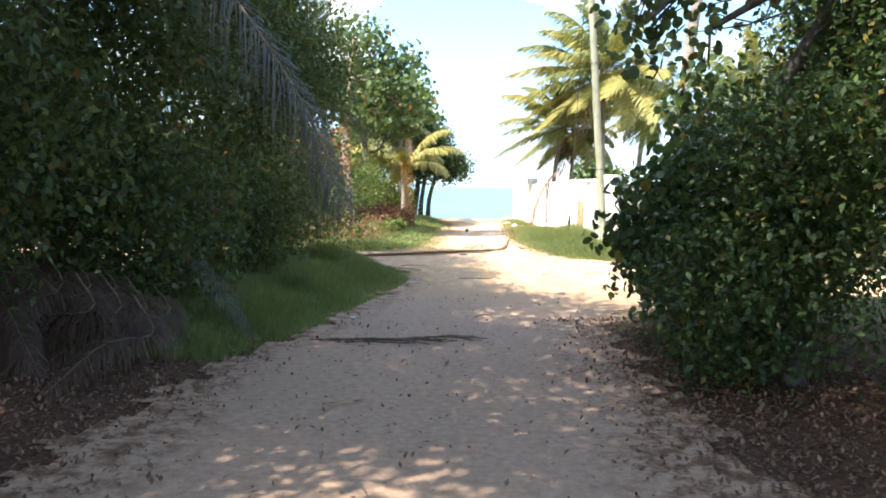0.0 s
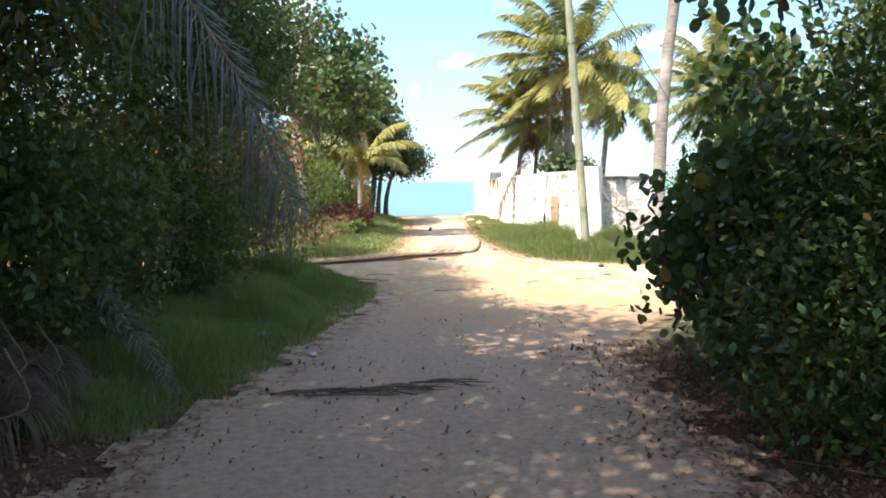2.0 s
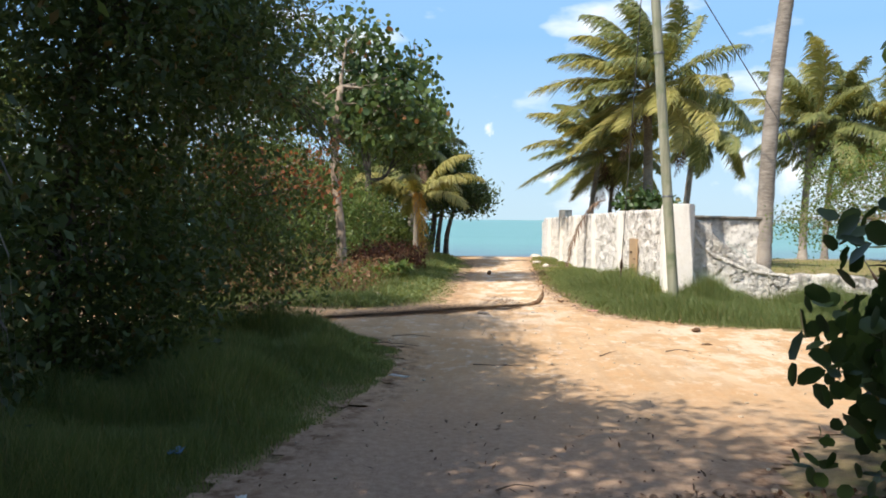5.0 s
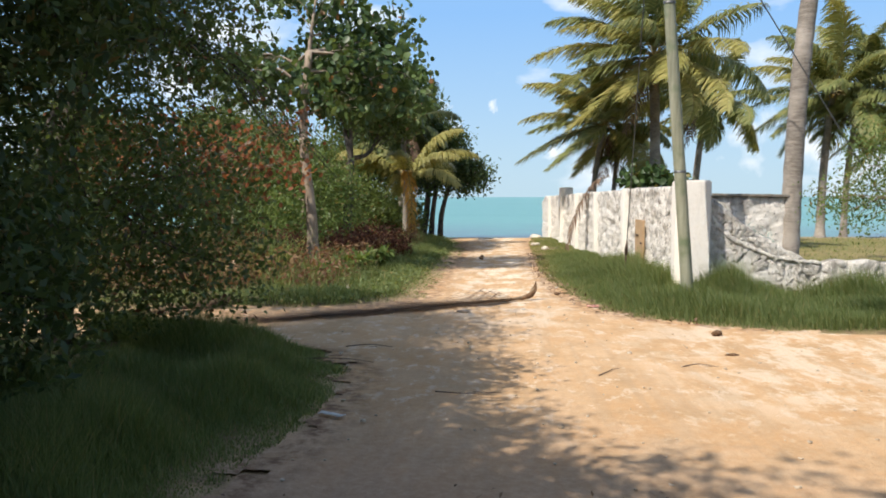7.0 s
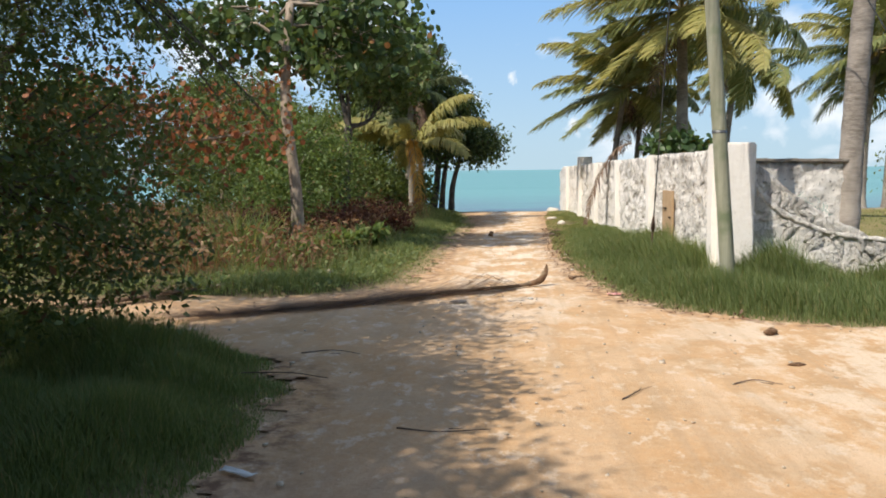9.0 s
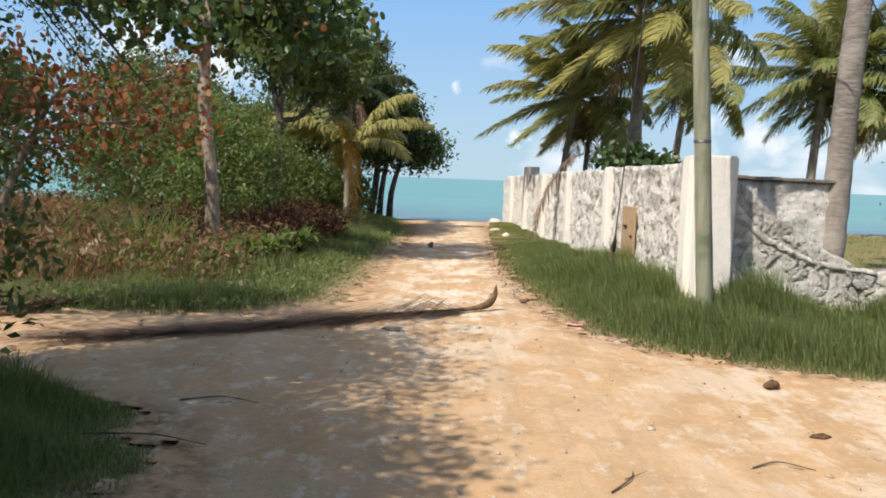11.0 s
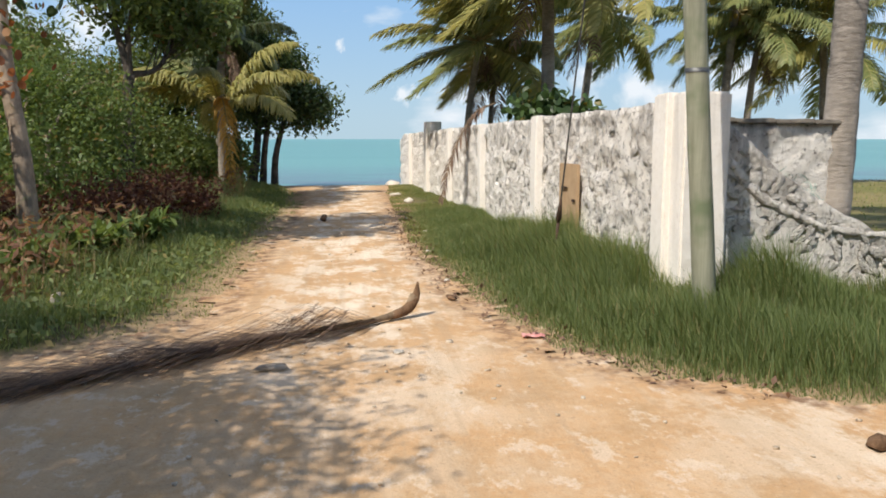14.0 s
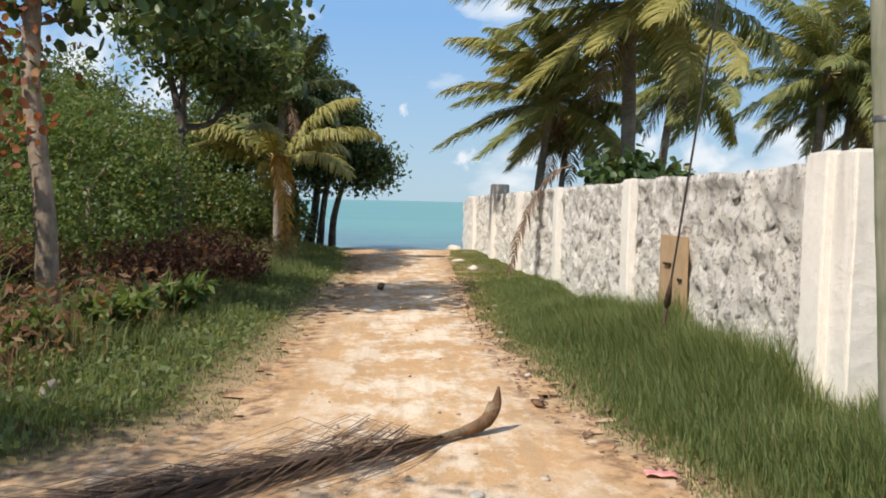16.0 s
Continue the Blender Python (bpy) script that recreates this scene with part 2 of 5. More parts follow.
def soil_material():
    m = Nodes("soil")
    n1, n2, n3 = m.noise(0.22, 4), m.noise(3.0, 5), m.noise(22, 5, 0.7)
    c = m.mix(m.ramp(n3, 0.35, 0.7), (0.075, 0.062, 0.032), (0.16, 0.125, 0.07))
    c = m.mix(m.ramp(n2, 0.42, 0.6), c, (0.085, 0.105, 0.03))
    c = m.mix(m.math("MULTIPLY", m.attr("lawn"), m.ramp(n2, 0.2, 0.5)), c, m.mix(m.ramp(n1, 0.4, 0.6), (0.20, 0.19, 0.07), (0.27, 0.22, 0.10)))
    c = m.mix(m.attr("shore"), c, m.mix(m.ramp(n2, 0.4, 0.6), (0.5, 0.41, 0.29), (0.40, 0.33, 0.24)))
    c = m.mix(m.math("MULTIPLY", m.attr("sandy"), m.ramp(n2, 0.30, 0.45)), c, m.mix(m.ramp(n3, 0.35, 0.7), (0.42, 0.29, 0.17), (0.55, 0.39, 0.24)))
    c = m.mix(m.attr("litter"), c, m.mix(m.ramp(n3, 0.35, 0.7), (0.075, 0.042, 0.03), (0.17, 0.10, 0.065)))
    return m.done(c, 0.95, n3, 0.7, 0.04, 0.1)


def sea_material():
    m = Nodes("sea_water")
    far, ripple, chop = m.noise(0.02, 3, 0.5, (0.25, 1, 1)), m.noise(2.2, 4, 0.6, (0.5, 1.6, 1)), m.noise(0.35, 3, 0.6, (0.4, 1.3, 1))
    c = m.mix(m.ramp(far, 0.4, 0.6), (0.12, 0.285, 0.255), (0.15, 0.325, 0.285))
    c = m.mix(m.math("MULTIPLY", m.attr("weed"), m.ramp(chop, 0.3, 0.6)), c, (0.13, 0.18, 0.21))
    h = m.math("ADD", m.math("MULTIPLY", ripple, 0.3), chop)
    return m.done(c, 0.32, h, 0.5, 0.25, 0.16)


def plaster_material(name, clean, pit=1.0):
    """Old whitewash over coral rubble: white skin, grey stone where it has come off, dark pits, rain streaks."""
    m = Nodes(name)
    lumps = m.voronoi(6.5)
    patch, fine, tiny = m.noise(6.0, 7, 0.72), m.noise(16, 6, 0.75), m.noise(60, 4)
    streak = m.noise(3.5, 5, 0.65, (1, 1, 0.10))
    white = m.mix(m.ramp(fine, 0.3, 0.7), (0.92, 0.87, 0.80), (0.85, 0.79, 0.71))
    bare = m.mix(m.ramp(tiny, 0.35, 0.65), (0.36, 0.315, 0.265), (0.54, 0.48, 0.41))
    lost = m.math("ADD", m.math("MULTIPLY", patch, 0.75), m.math("MULTIPLY", fine, 0.35))
    lost = m.math("ADD", lost, m.math("MULTIPLY", lumps, 0.10))
    lost = m.math("ADD", lost, m.math("MULTIPLY", m.attr("worn"), 0.14))
    c = m.mix(m.ramp(lost, clean, clean + 0.05), white, bare)
    c = m.mix(m.math("MULTIPLY", m.ramp(fine, 0.60, 0.63), 0.8 * pit), c, (0.14, 0.115, 0.095))
    pits = m.noise(9.5, 7, 0.75, (1.25, 1.25, 1))
    c = m.mix(m.math("MULTIPLY", m.ramp(pits, 0.545, 0.585), m.math("MULTIPLY", pit, m.math("ADD", 0.25, m.math("MULTIPLY", m.attr("worn"), 0.42)))), c, (0.20, 0.165, 0.135))
    high = m.math("MULTIPLY", m.ramp(streak, 0.44, 0.6), m.attr("weathered"))
    c = m.mix(m.math("MULTIPLY", high, 0.3 + 0.35 * pit), c, (0.15, 0.13, 0.115))
    h = m.math("ADD", m.math("MULTIPLY", lumps, 0.6), m.math("MULTIPLY", fine, 0.8))
    return m.done(c, 0.92, h, 0.5 + 0.5 * pit, 0.065 * pit + 0.01, 0.12)


def plain_material(name, a, b, scale=8, rough=0.8, metal=0.0):
    m = Nodes(name)
    n = m.noise(scale, 5)
    m.bsdf.inputs["Metallic"].default_value = metal
    return m.done(m.mix(m.ramp(n, 0.35, 0.65), a, b), rough, n, 0.3, 0.01, 0.25)


M["pole"] = wood_pole_material()
M["sand"] = sand_material()
M["soil"] = soil_material()
M["sea"] = sea_material()
M["plaster"] = plaster_material("plaster", 0.94)
M["rubble"] = plaster_material("rubble", 0.85)
M["pillar"] = plaster_material("pillar_plaster", 0.93, 0.12)
M["board"] = plain_material("board", (0.42, 0.28, 0.16), (0.50, 0.35, 0.21), 5)
M["iron"] = plain_material("iron", (0.06, 0.045, 0.035), (0.13, 0.08, 0.055), 30, 0.6, 0.5)
M["wire"] = plain_material("wire", (0.10, 0.10, 0.10), (0.16, 0.16, 0.155), 30, 0.5, 0.7)
M["coping"] = plain_material("coping", (0.17, 0.145, 0.12), (0.27, 0.24, 0.2), 9)
M["limestone"] = plain_material("limestone", (0.55, 0.48, 0.39), (0.70, 0.64, 0.55), 14)
M["pebble"] = plain_material("pebble", (0.42, 0.32, 0.22), (0.62, 0.53, 0.42), 3)
M["ochre_stone"] = plain_material("ochre_stone", (0.50, 0.32, 0.18), (0.62, 0.45, 0.30), 8)
M["paper"] = plain_material("paper", (0.75, 0.74, 0.71), (0.66, 0.65, 0.62), 20, 0.5)
M["pink"] = plain_material("pink_plastic", (0.65, 0.25, 0.22), (0.72, 0.38, 0.34), 12, 0.5)
M["blue"] = plain_material("blue_plastic", (0.06, 0.16, 0.34), (0.12, 0.26, 0.45), 12, 0.4)
M["net"] = plain_material("net", (0.22, 0.34, 0.29), (0.34, 0.44, 0.38), 20, 0.6)
M["deadwood"] = bark_material("deadwood", (0.20, 0.165, 0.135), (0.36, 0.31, 0.26), 12)

# ---------------------------------------------------------------- mesh helpers
rng = np.random.default_rng(7)


def quads(verts, faces):
    """A mesh from an array of corners and an array of four-sided faces."""
    verts, faces = np.asarray(verts, np.float32), np.asarray(faces, np.int32)
    me = bpy.data.meshes.new("mesh")
    me.vertices.add(len(verts))
    me.vertices.foreach_set("co", verts.ravel())
    me.loops.add(faces.size)
    me.loops.foreach_set("vertex_index", faces.ravel())
    me.polygons.add(len(faces))
    me.polygons.foreach_set("loop_start", np.arange(len(faces), dtype=np.int32) * 4)
    me.update(calc_edges=True)
    return me


def join(pieces):
    """Several (verts, faces) as one."""
    vs, fs, n = [], [], 0
    for v, f in pieces:
        if len(v):
            vs.append(np.asarray(v, float))
            fs.append(np.asarray(f, int) + n)
            n += len(v)
    return np.concatenate(vs), np.concatenate(fs)


def part(name, geometry, material, parent=None, label="", smooth=False):
    me = geometry if isinstance(geometry, bpy.types.Mesh) else quads(*geometry)
    me.name = name
    if not me.materials:
        me.materials.append(material)
    if smooth:
        me.polygons.foreach_set("use_smooth", np.ones(len(me.polygons), bool))
    ob = new(name, me)
    if parent:
        ob.parent = parent
    return tagged(ob, label)


def thing(name, label, category, group="", kind="", at=(0, 0, 0)):
    ob = new(name)
    ob.location = at
    return tagged(ob, label, category, group, kind)


def tube(points, radii, sides=7, rough=0.0):
    """A tapered tube along points."""
    p = np.asarray(points, float)
    n = len(p)
    r = np.interp(np.linspace(0, 1, n), np.linspace(0, 1, len(np.atleast_1d(radii))), np.atleast_1d(radii))
    d = np.gradient(p, axis=0)
    d /= np.linalg.norm(d, axis=1)[:, None] + 1e-9
    ref = np.array((0.0, 0, 1)) if abs(d[:, 2]).mean() < 0.8 else np.array((1.0, 0, 0))
    u = np.cross(d, ref)
    u /= np.linalg.norm(u, axis=1)[:, None] + 1e-9
    w = np.cross(d, u)
    a = np.linspace(0, 2 * np.pi, sides, endpoint=False)
    rr = r[:, None] * (1 + rough * rng.uniform(-1, 1, (n, sides)))
    v = p[:, None] + rr[:, :, None] * (np.cos(a)[None, :, None] * u[:, None] + np.sin(a)[None, :, None] * w[:, None])
    v = v.reshape(-1, 3)
    i, j = np.meshgrid(np.arange(n - 1), np.arange(sides), indexing="ij")
    k = (j + 1) % sides
    f = np.stack([i * sides + j, i * sides + k, (i + 1) * sides + k, (i + 1) * sides + j], -1).reshape(-1, 4)
    m = len(v)
    v = np.concatenate([v, p[:1], p[-1:]])
    caps = [[m, (s + 1) % sides, s, m] for s in range(0)]
    top = [[(n - 1) * sides + s, (n - 1) * sides + (s + 1) % sides, (n - 1) * sides + (s + 2) % sides, m + 1] for s in range(0, sides - 1, 2)]
    return v, np.concatenate([f, np.array(caps + top, int).reshape(-1, 4)])


def bend(points, n=12):
    """A smooth line through a few points."""
    p = np.asarray(points, float)
    t = np.linspace(0, len(p) - 1, n)
    i = np.clip(t.astype(int), 0, len(p) - 2)
    f = (t - i)[:, None]
    q = np.concatenate([2 * p[:1] - p[1:2], p, 2 * p[-1:] - p[-2:-1]])
    a, b, c, d = q[i], q[i + 1], q[i + 2], q[i + 3]
    return 0.5 * (2 * b + (c - a) * f + (2 * a - 5 * b + 4 * c - d) * f ** 2 + (3 * b - a - 3 * c + d) * f ** 3)


def unit(v):
    return v / (np.linalg.norm(v, axis=-1, keepdims=True) + 1e-9)


def leaves(centres, length, width, droop=0.25, flat=0.6, way=None):
    """One folded leaf blade at each centre."""
    n = len(centres)
    size = length * rng.uniform(0.6, 1.25, n)[:, None]
    d = rng.normal(size=(n, 3))
    d[:, 2] -= droop
    if way is not None:
        d += np.asarray(way)
    d = unit(d)
    up = rng.normal(size=(n, 3)) * (1 - flat)
    up[:, 2] += flat
    side = unit(np.cross(d, up))
    nrm = np.cross(side, d)
    w = width / length * size * 0.5
    mid = centres + d * size * 0.45 + nrm * size * 0.08
    v = np.stack([centres, mid + side * w, centres + d * size, mid - side * w], 1).reshape(-1, 3)
    return v, np.arange(4 * n).reshape(n, 4)


def round_leaves(centres, size, droop=0.6):
    """Broad rounded leaves folded at the midrib."""
    n = len(centres)
    s = size * rng.uniform(0.65, 1.2, n)[:, None]
    d = rng.normal(size=(n, 3))
    d[:, 2] -= droop
    d = unit(d)
    side = unit(np.cross(d, rng.normal(size=(n, 3)) + np.array((0, 0, 0.8))))
    nrm = np.cross(side, d)
    half = ((0.10, 0.27), (0.48, 0.43), (0.84, 0.29))
    mid = centres + d * s * 0.5 - nrm * s * 0.04
    rim = [centres + d * s * a + side * s * w * sign + nrm * s * 0.06 for sign in (1, -1) for a, w in half]
    v = np.stack([centres, mid, centres + d * s, *rim], 1).reshape(-1, 3)
    k = np.arange(n)[:, None] * 9
    f = np.stack([k + np.array(q) for q in ((0, 3, 4, 1), (1, 4, 5, 2), (0, 1, 7, 6), (1, 2, 8, 7))], 1).reshape(-1, 4)
    return v, f


def in_blob(c, r, n, shell=0.45):
    """Points in an ellipsoid, more of them near its skin."""
    d = unit(rng.normal(size=(n, 3)))
    return np.asarray(c) + d * np.asarray(r) * (rng.uniform(shell, 1, n) ** 0.7)[:, None]


def clumped(c, r, clumps, each, spread, shell=0.45):
    k = in_blob(c, r, clumps, shell)
    return np.repeat(k, each, 0) + np.clip(rng.normal(size=(clumps * each, 3)), -1.7, 1.7) * spread, k


def blades(points, height, width, lean=0.35, wind=(0, 0)):
    """Grass: a blade bent once, of two faces, at each point."""
    n = len(points)
    h = (np.asarray(height) * rng.uniform(0.55, 1.15, n))[:, None]
    a = rng.uniform(0, 2 * np.pi, n)
    d = np.stack([np.cos(a), np.sin(a), np.zeros(n)], 1)
    tilt = d * lean * rng.uniform(0.2, 1.3, n)[:, None] + np.array((*wind, 0))
    s = np.stack([-np.sin(a), np.cos(a), np.zeros(n)], 1) * width * rng.uniform(0.6, 1.2, n)[:, None] * 0.5
    up = np.array((0, 0, 1.0))
    m = points + (up * 0.6 + tilt * 0.35) * h
    t = points + (up * 0.95 + tilt) * h
    v = np.stack([points - s, points + s, m + s * 0.8, m - s * 0.8, t + s * 0.12, t - s * 0.12], 1).reshape(-1, 3)
    k = np.arange(n)[:, None] * 6
    f = np.stack([k + np.array([0, 1, 2, 3]), k + np.array([3, 2, 4, 5])], 1).reshape(-1, 4)
    return v, f


def noise_at(x, y, s, z=0.0):
    return np.array([noise.noise((a * s, b * s, z)) for a, b in zip(np.ravel(x), np.ravel(y))]).reshape(np.shape(x))


# ---------------------------------------------------------------- plan: edges of the track
LEFT = np.array([(-7, -4.2), (0, -3.2), (4.2, -2.45), (6.7, -2.2), (8.8, -1.6), (10.9, -1.25), (13, -0.85), (14.2, -0.74), (15.6, -0.8), (16.6, -1.3), (17.4, -2.6), (18, -14)])
LEFT_FAR = np.array([(19.9, -14), (20.4, -2.6), (20.8, -1.2), (22.1, -0.52), (25, -0.42), (29.5, -0.32), (36, -0.15), (40, -0.4), (46, -1.4)])
RIGHT = np.array([(-7, 2.6), (0, 2.1), (8, 2.05), (9.5, 2.15), (10.5, 2.55), (11.5, 3.1), (12.4, 4.6), (13, 14)])
RIGHT_FAR = np.array([(17.6, 14), (18.4, 4.8), (18.8, 4.0), (19.4, 3.2), (20.3, 2.62), (22.5, 2.24), (26, 2.02), (33, 2.2), (40, 2.4), (46, 2.9)])


def road_span(y):
    """Left and right edge of the bare track at y."""
    left = np.where(y < 18, np.interp(y, LEFT[:, 0], LEFT[:, 1]), np.interp(y, LEFT_FAR[:, 0], LEFT_FAR[:, 1]))
    left = np.where((y > 18) & (y < 19.9), -14.0, left)
    right = np.where(y < 15, np.interp(y, RIGHT[:, 0], RIGHT[:, 1]), np.interp(y, RIGHT_FAR[:, 0], RIGHT_FAR[:, 1]))
    right = np.where((y > 13) & (y < 17.6), 14.0, right)
    return left, right


def inside(x, y):
    """How far inside the track, in metres; under 0 outside."""
    l, r = road_span(y)
    return np.minimum(x - l, r - x)


def ground_z(x, y):
    d = inside(x, y)
    bank = np.clip(-d, 0, 2.0) * 0.045
    rut = -0.02 * np.exp(-((x - 0.9 + 0.02 * (y - 15)) / 0.25) ** 2) - 0.02 * np.exp(-((x + 0.35 + 0.02 * (y - 15)) / 0.25) ** 2)
    shore = -np.clip(y - 44.5, 0, 30) * 0.16
    return np.where(y > 44.5, shore, bank + np.where((y < 40) & (d > 0), rut, 0))


def axis(lo, hi, a, b, fine, coarse):
    mid = np.arange(a, b, fine)
    return np.concatenate([-np.geomspace(-lo, -(a - fine), coarse) if lo < 0 else [], mid, np.geomspace(b, hi, coarse)])


def sheet(xs, ys, zf, keep=None):
    X, Y = np.meshgrid(xs, ys)
    v = np.stack([X, Y, zf(X, Y)], -1).reshape(-1, 3)
    nx, ny = len(xs), len(ys)
    j, i = np.meshgrid(np.arange(ny - 1), np.arange(nx - 1), indexing="ij")
    f = np.stack([j * nx + i, j * nx + i + 1, (j + 1) * nx + i + 1, (j + 1) * nx + i], -1).reshape(-1, 4)
    if keep is not None:
        c = v[f].mean(1)
        f = f[keep(c[:, 0], c[:, 1])]
        used, inv = np.unique(f, return_inverse=True)
        v, f = v[used], inv.reshape(-1, 4)
    return v, f


def set_attr(me, name, values):
    me.attributes.new(name, "FLOAT", "POINT").data.foreach_set("value", np.asarray(values, np.float32).ravel())


def smooth01(v, lo, hi):
    t = np.clip((v - lo) / (hi - lo), 0, 1)
    return t * t * (3 - 2 * t)


# ground sheet
gx, gy = axis(-3000, 3000, -16, 18, 0.4, 14), axis(-3000, 3000, -10, 60, 0.4, 14)
ground = part("ground", sheet(gx, gy, lambda x, y: ground_z(x, y) - np.where(inside(x, y) > 0.15, 0.03, 0)), M["soil"], label="dark soil with thin grass beside the sandy track", smooth=True)
tagged(ground, category="ground", kind="structure")
co = np.array([v.co for v in ground.data.vertices])
set_attr(ground.data, "lawn", smooth01(co[:, 0], 5, 7) * smooth01(co[:, 1], 17, 22))
set_attr(ground.data, "sandy", smooth01(inside(co[:, 0], co[:, 1]), -0.75, -0.1) * smooth01(co[:, 1], 8, 12))
set_attr(ground.data, "litter", 1 - smooth01(co[:, 1] - 1.6 * (co[:, 0] > 0), 6.0, 9.0))
set_attr(ground.data, "shore", smooth01(co[:, 1], 42, 45))

# track
rx, ry = np.arange(-13.9, 13.9, 0.1), np.arange(-6.5, 46, 0.1)


def wavy(x, y):
    d = inside(x, y)
    return d + 0.12 * np.sin(5.1 * y + 2.0 * np.sin(3.3 * x)) + 0.10 * np.sin(11.7 * y + 4.0 * x) * np.sin(9.3 * x) > -0.05


road = part("road", sheet(rx, ry, lambda x, y: ground_z(x, y) + 0.012, wavy), M["sand"], label="packed tan sand track with pale worn marl patches", smooth=True)
tagged(road, category="dirt road", kind="structure")
co = np.array([v.co for v in road.data.vertices])
set_attr(road.data, "marl", 0.12 + 0.88 * np.clip(smooth01(co[:, 1], 16, 23) * smooth01(1.3 - abs(co[:, 0] - 1.0), 0.0, 0.9) + 0.6 * smooth01(co[:, 0], 2.0, 4.0) * smooth01(co[:, 1], 13, 15), 0, 1))
# mask of that painted shade, fading out towards the sunlit sand
set_attr(road.data, "shade_tint", 0.95 * (1 - smooth01(co[:, 1] + 0.5 * co[:, 0], 9.5, 15.5)))
set_attr(road.data, "chips", smooth01(co[:, 1], 12, 14.5))
near = 1 - smooth01(co[:, 1], 3.0, 8.0)
set_attr(road.data, "edge", (1 - smooth01(inside(co[:, 0], co[:, 1]), 0.05 + 0.15 * near, 0.6 + 0.7 * near)) * (1 + 0.4 * near))

# sea
sx, sy = axis(-4000, 4000, -40, 60, 5, 14), np.concatenate([np.arange(44.5, 120, 2.5), np.geomspace(121, 4500, 22)])
sea = part("water", sheet(sx, sy, lambda x, y: x * 0 - 0.36), M["sea"], label="calm turquoise sea with darker weed near the shore", smooth=True)
tagged(sea, category="sea", kind="structure")
co = np.array([v.co for v in sea.data.vertices])
set_attr(sea.data, "weed", 1 - smooth01(co[:, 1], 50, 85))

# ---------------------------------------------------------------- walls
WALL_A, WALL_B = np.array((4.45, 22.0)), np.array((3.62, 48.4))


def rough_wall(length, height, thick, top, step=0.09, depth=0.045):
    """A wall along its own x, face towards -y, with an uneven top and a lumpy skin; returns mesh with wear attributes."""
    nx, nz = int(length / step) + 1, int(height / step) + 1
    xs, zs = np.linspace(0, length, nx), np.linspace(0, 1, nz)
    hs = np.array([top(x) for x in xs])
    pieces, worn = [], []
    for side in (-1, 1):
        X, Z = np.meshgrid(xs, zs)
        Zm = Z * hs[None, :]
        d = noise_at(X + 17 * side, Zm, 4.5) * depth + noise_at(X, Zm + 31 * side, 11) * depth * 0.7
        Y = side * (thick / 2 + d - 0.02)
        v = np.stack([X, Y, Zm - 0.15 * (1 - Z)], -1).reshape(-1, 3)
        j, i = np.meshgrid(np.arange(nz - 1), np.arange(nx - 1), indexing="ij")
        f = np.stack([j * nx + i, j * nx + i + 1, (j + 1) * nx + i + 1, (j + 1) * nx + i], -1).reshape(-1, 4)
        pieces.append((v, f if side < 0 else f[:, ::-1]))
    v, f = join(pieces)
    m = nx * nz
    i = np.arange(nx - 1)
    lid = np.stack([(nz - 1) * nx + i, (nz - 1) * nx + i + 1, m + (nz - 1) * nx + i + 1, m + (nz - 1) * nx + i], -1)
    j = np.arange(nz - 1)
    end0 = np.stack([j * nx, (j + 1) * nx, m + (j + 1) * nx, m + j * nx], -1)
    end1 = np.stack([j * nx + nx - 1, m + j * nx + nx - 1, m + (j + 1) * nx + nx - 1, (j + 1) * nx + nx - 1], -1)
    me = quads(v, np.concatenate([f, lid, end0, end1]))
    return me, v


def wall_wear(me, v, worn, top, reach=0.7):
    h = np.array([top(x) for x in v[:, 0]])
    set_attr(me, "weathered", smooth01(v[:, 2], h - reach, h - 0.05))
    set_attr(me, "worn", worn(v))


def top_main(x):
    return 2.14 - 0.008 * x + 0.05 * noise.noise((x * 0.9, 3, 0)) + 0.03 * noise.noise((x * 3.7, 9, 0)) - 0.22 * float(smooth01(np.array(x), 24.8, 26.4))


main_len = float(np.linalg.norm(WALL_B - WALL_A))
me, v = rough_wall(main_len, 2.0, 0.34, top_main, 0.07, 0.07)
wall_wear(me, v, lambda p: smooth01(9 - p[:, 0], 0, 6), top_main)
wall_main = part("wall_east", me, M["plaster"], label="old whitewashed coral rubble wall, flaking and stained dark along the top", smooth=True)
tagged(wall_main, category="wall", kind="structure")
turn_main = math.degrees(math.atan2(*(WALL_B - WALL_A)[::-1]))
wall_main.matrix_world = pose(*WALL_A, 0, 0, 0, turn_main) @ Matrix.Scale(-1, 4, (0, 1, 0))


def on_main(s, out, z):
    """A place on the main wall's face on the track's side: metres along, out from the middle, up."""
    d = (WALL_B - WALL_A) / main_len
    n = np.array((-d[1], d[0]))
    p = WALL_A + d * s + n * out
    return (*p, z)


def top_low(x):
    base = 1.93 + 0.05 * noise.noise((x * 1.7, 1, 4))
    fall = 1.15 * (1 - (1 - min(1.0, max(0.0, (x - 0.1) / 1.9))) ** 1.25)
    return base - fall - 0.14 * noise.noise((x * 2.1, 5, 2)) * (x > 1.6) - 0.02 * x


me, v = rough_wall(6.6, 1.8, 0.36, top_low)
wall_wear(me, v, lambda p: 0.1 + 0.4 * smooth01(p[:, 0], 1.0, 2.2), top_low, 0.5)
wall_low = part("wall_north", me, M["rubble"], label="broken grey and white coral rubble wall, fallen to knee height at its end", smooth=True)
tagged(wall_low, category="wall", kind="structure")
wall_low.matrix_world = pose(4.6, 21.9, 0, 0, 0, 3)


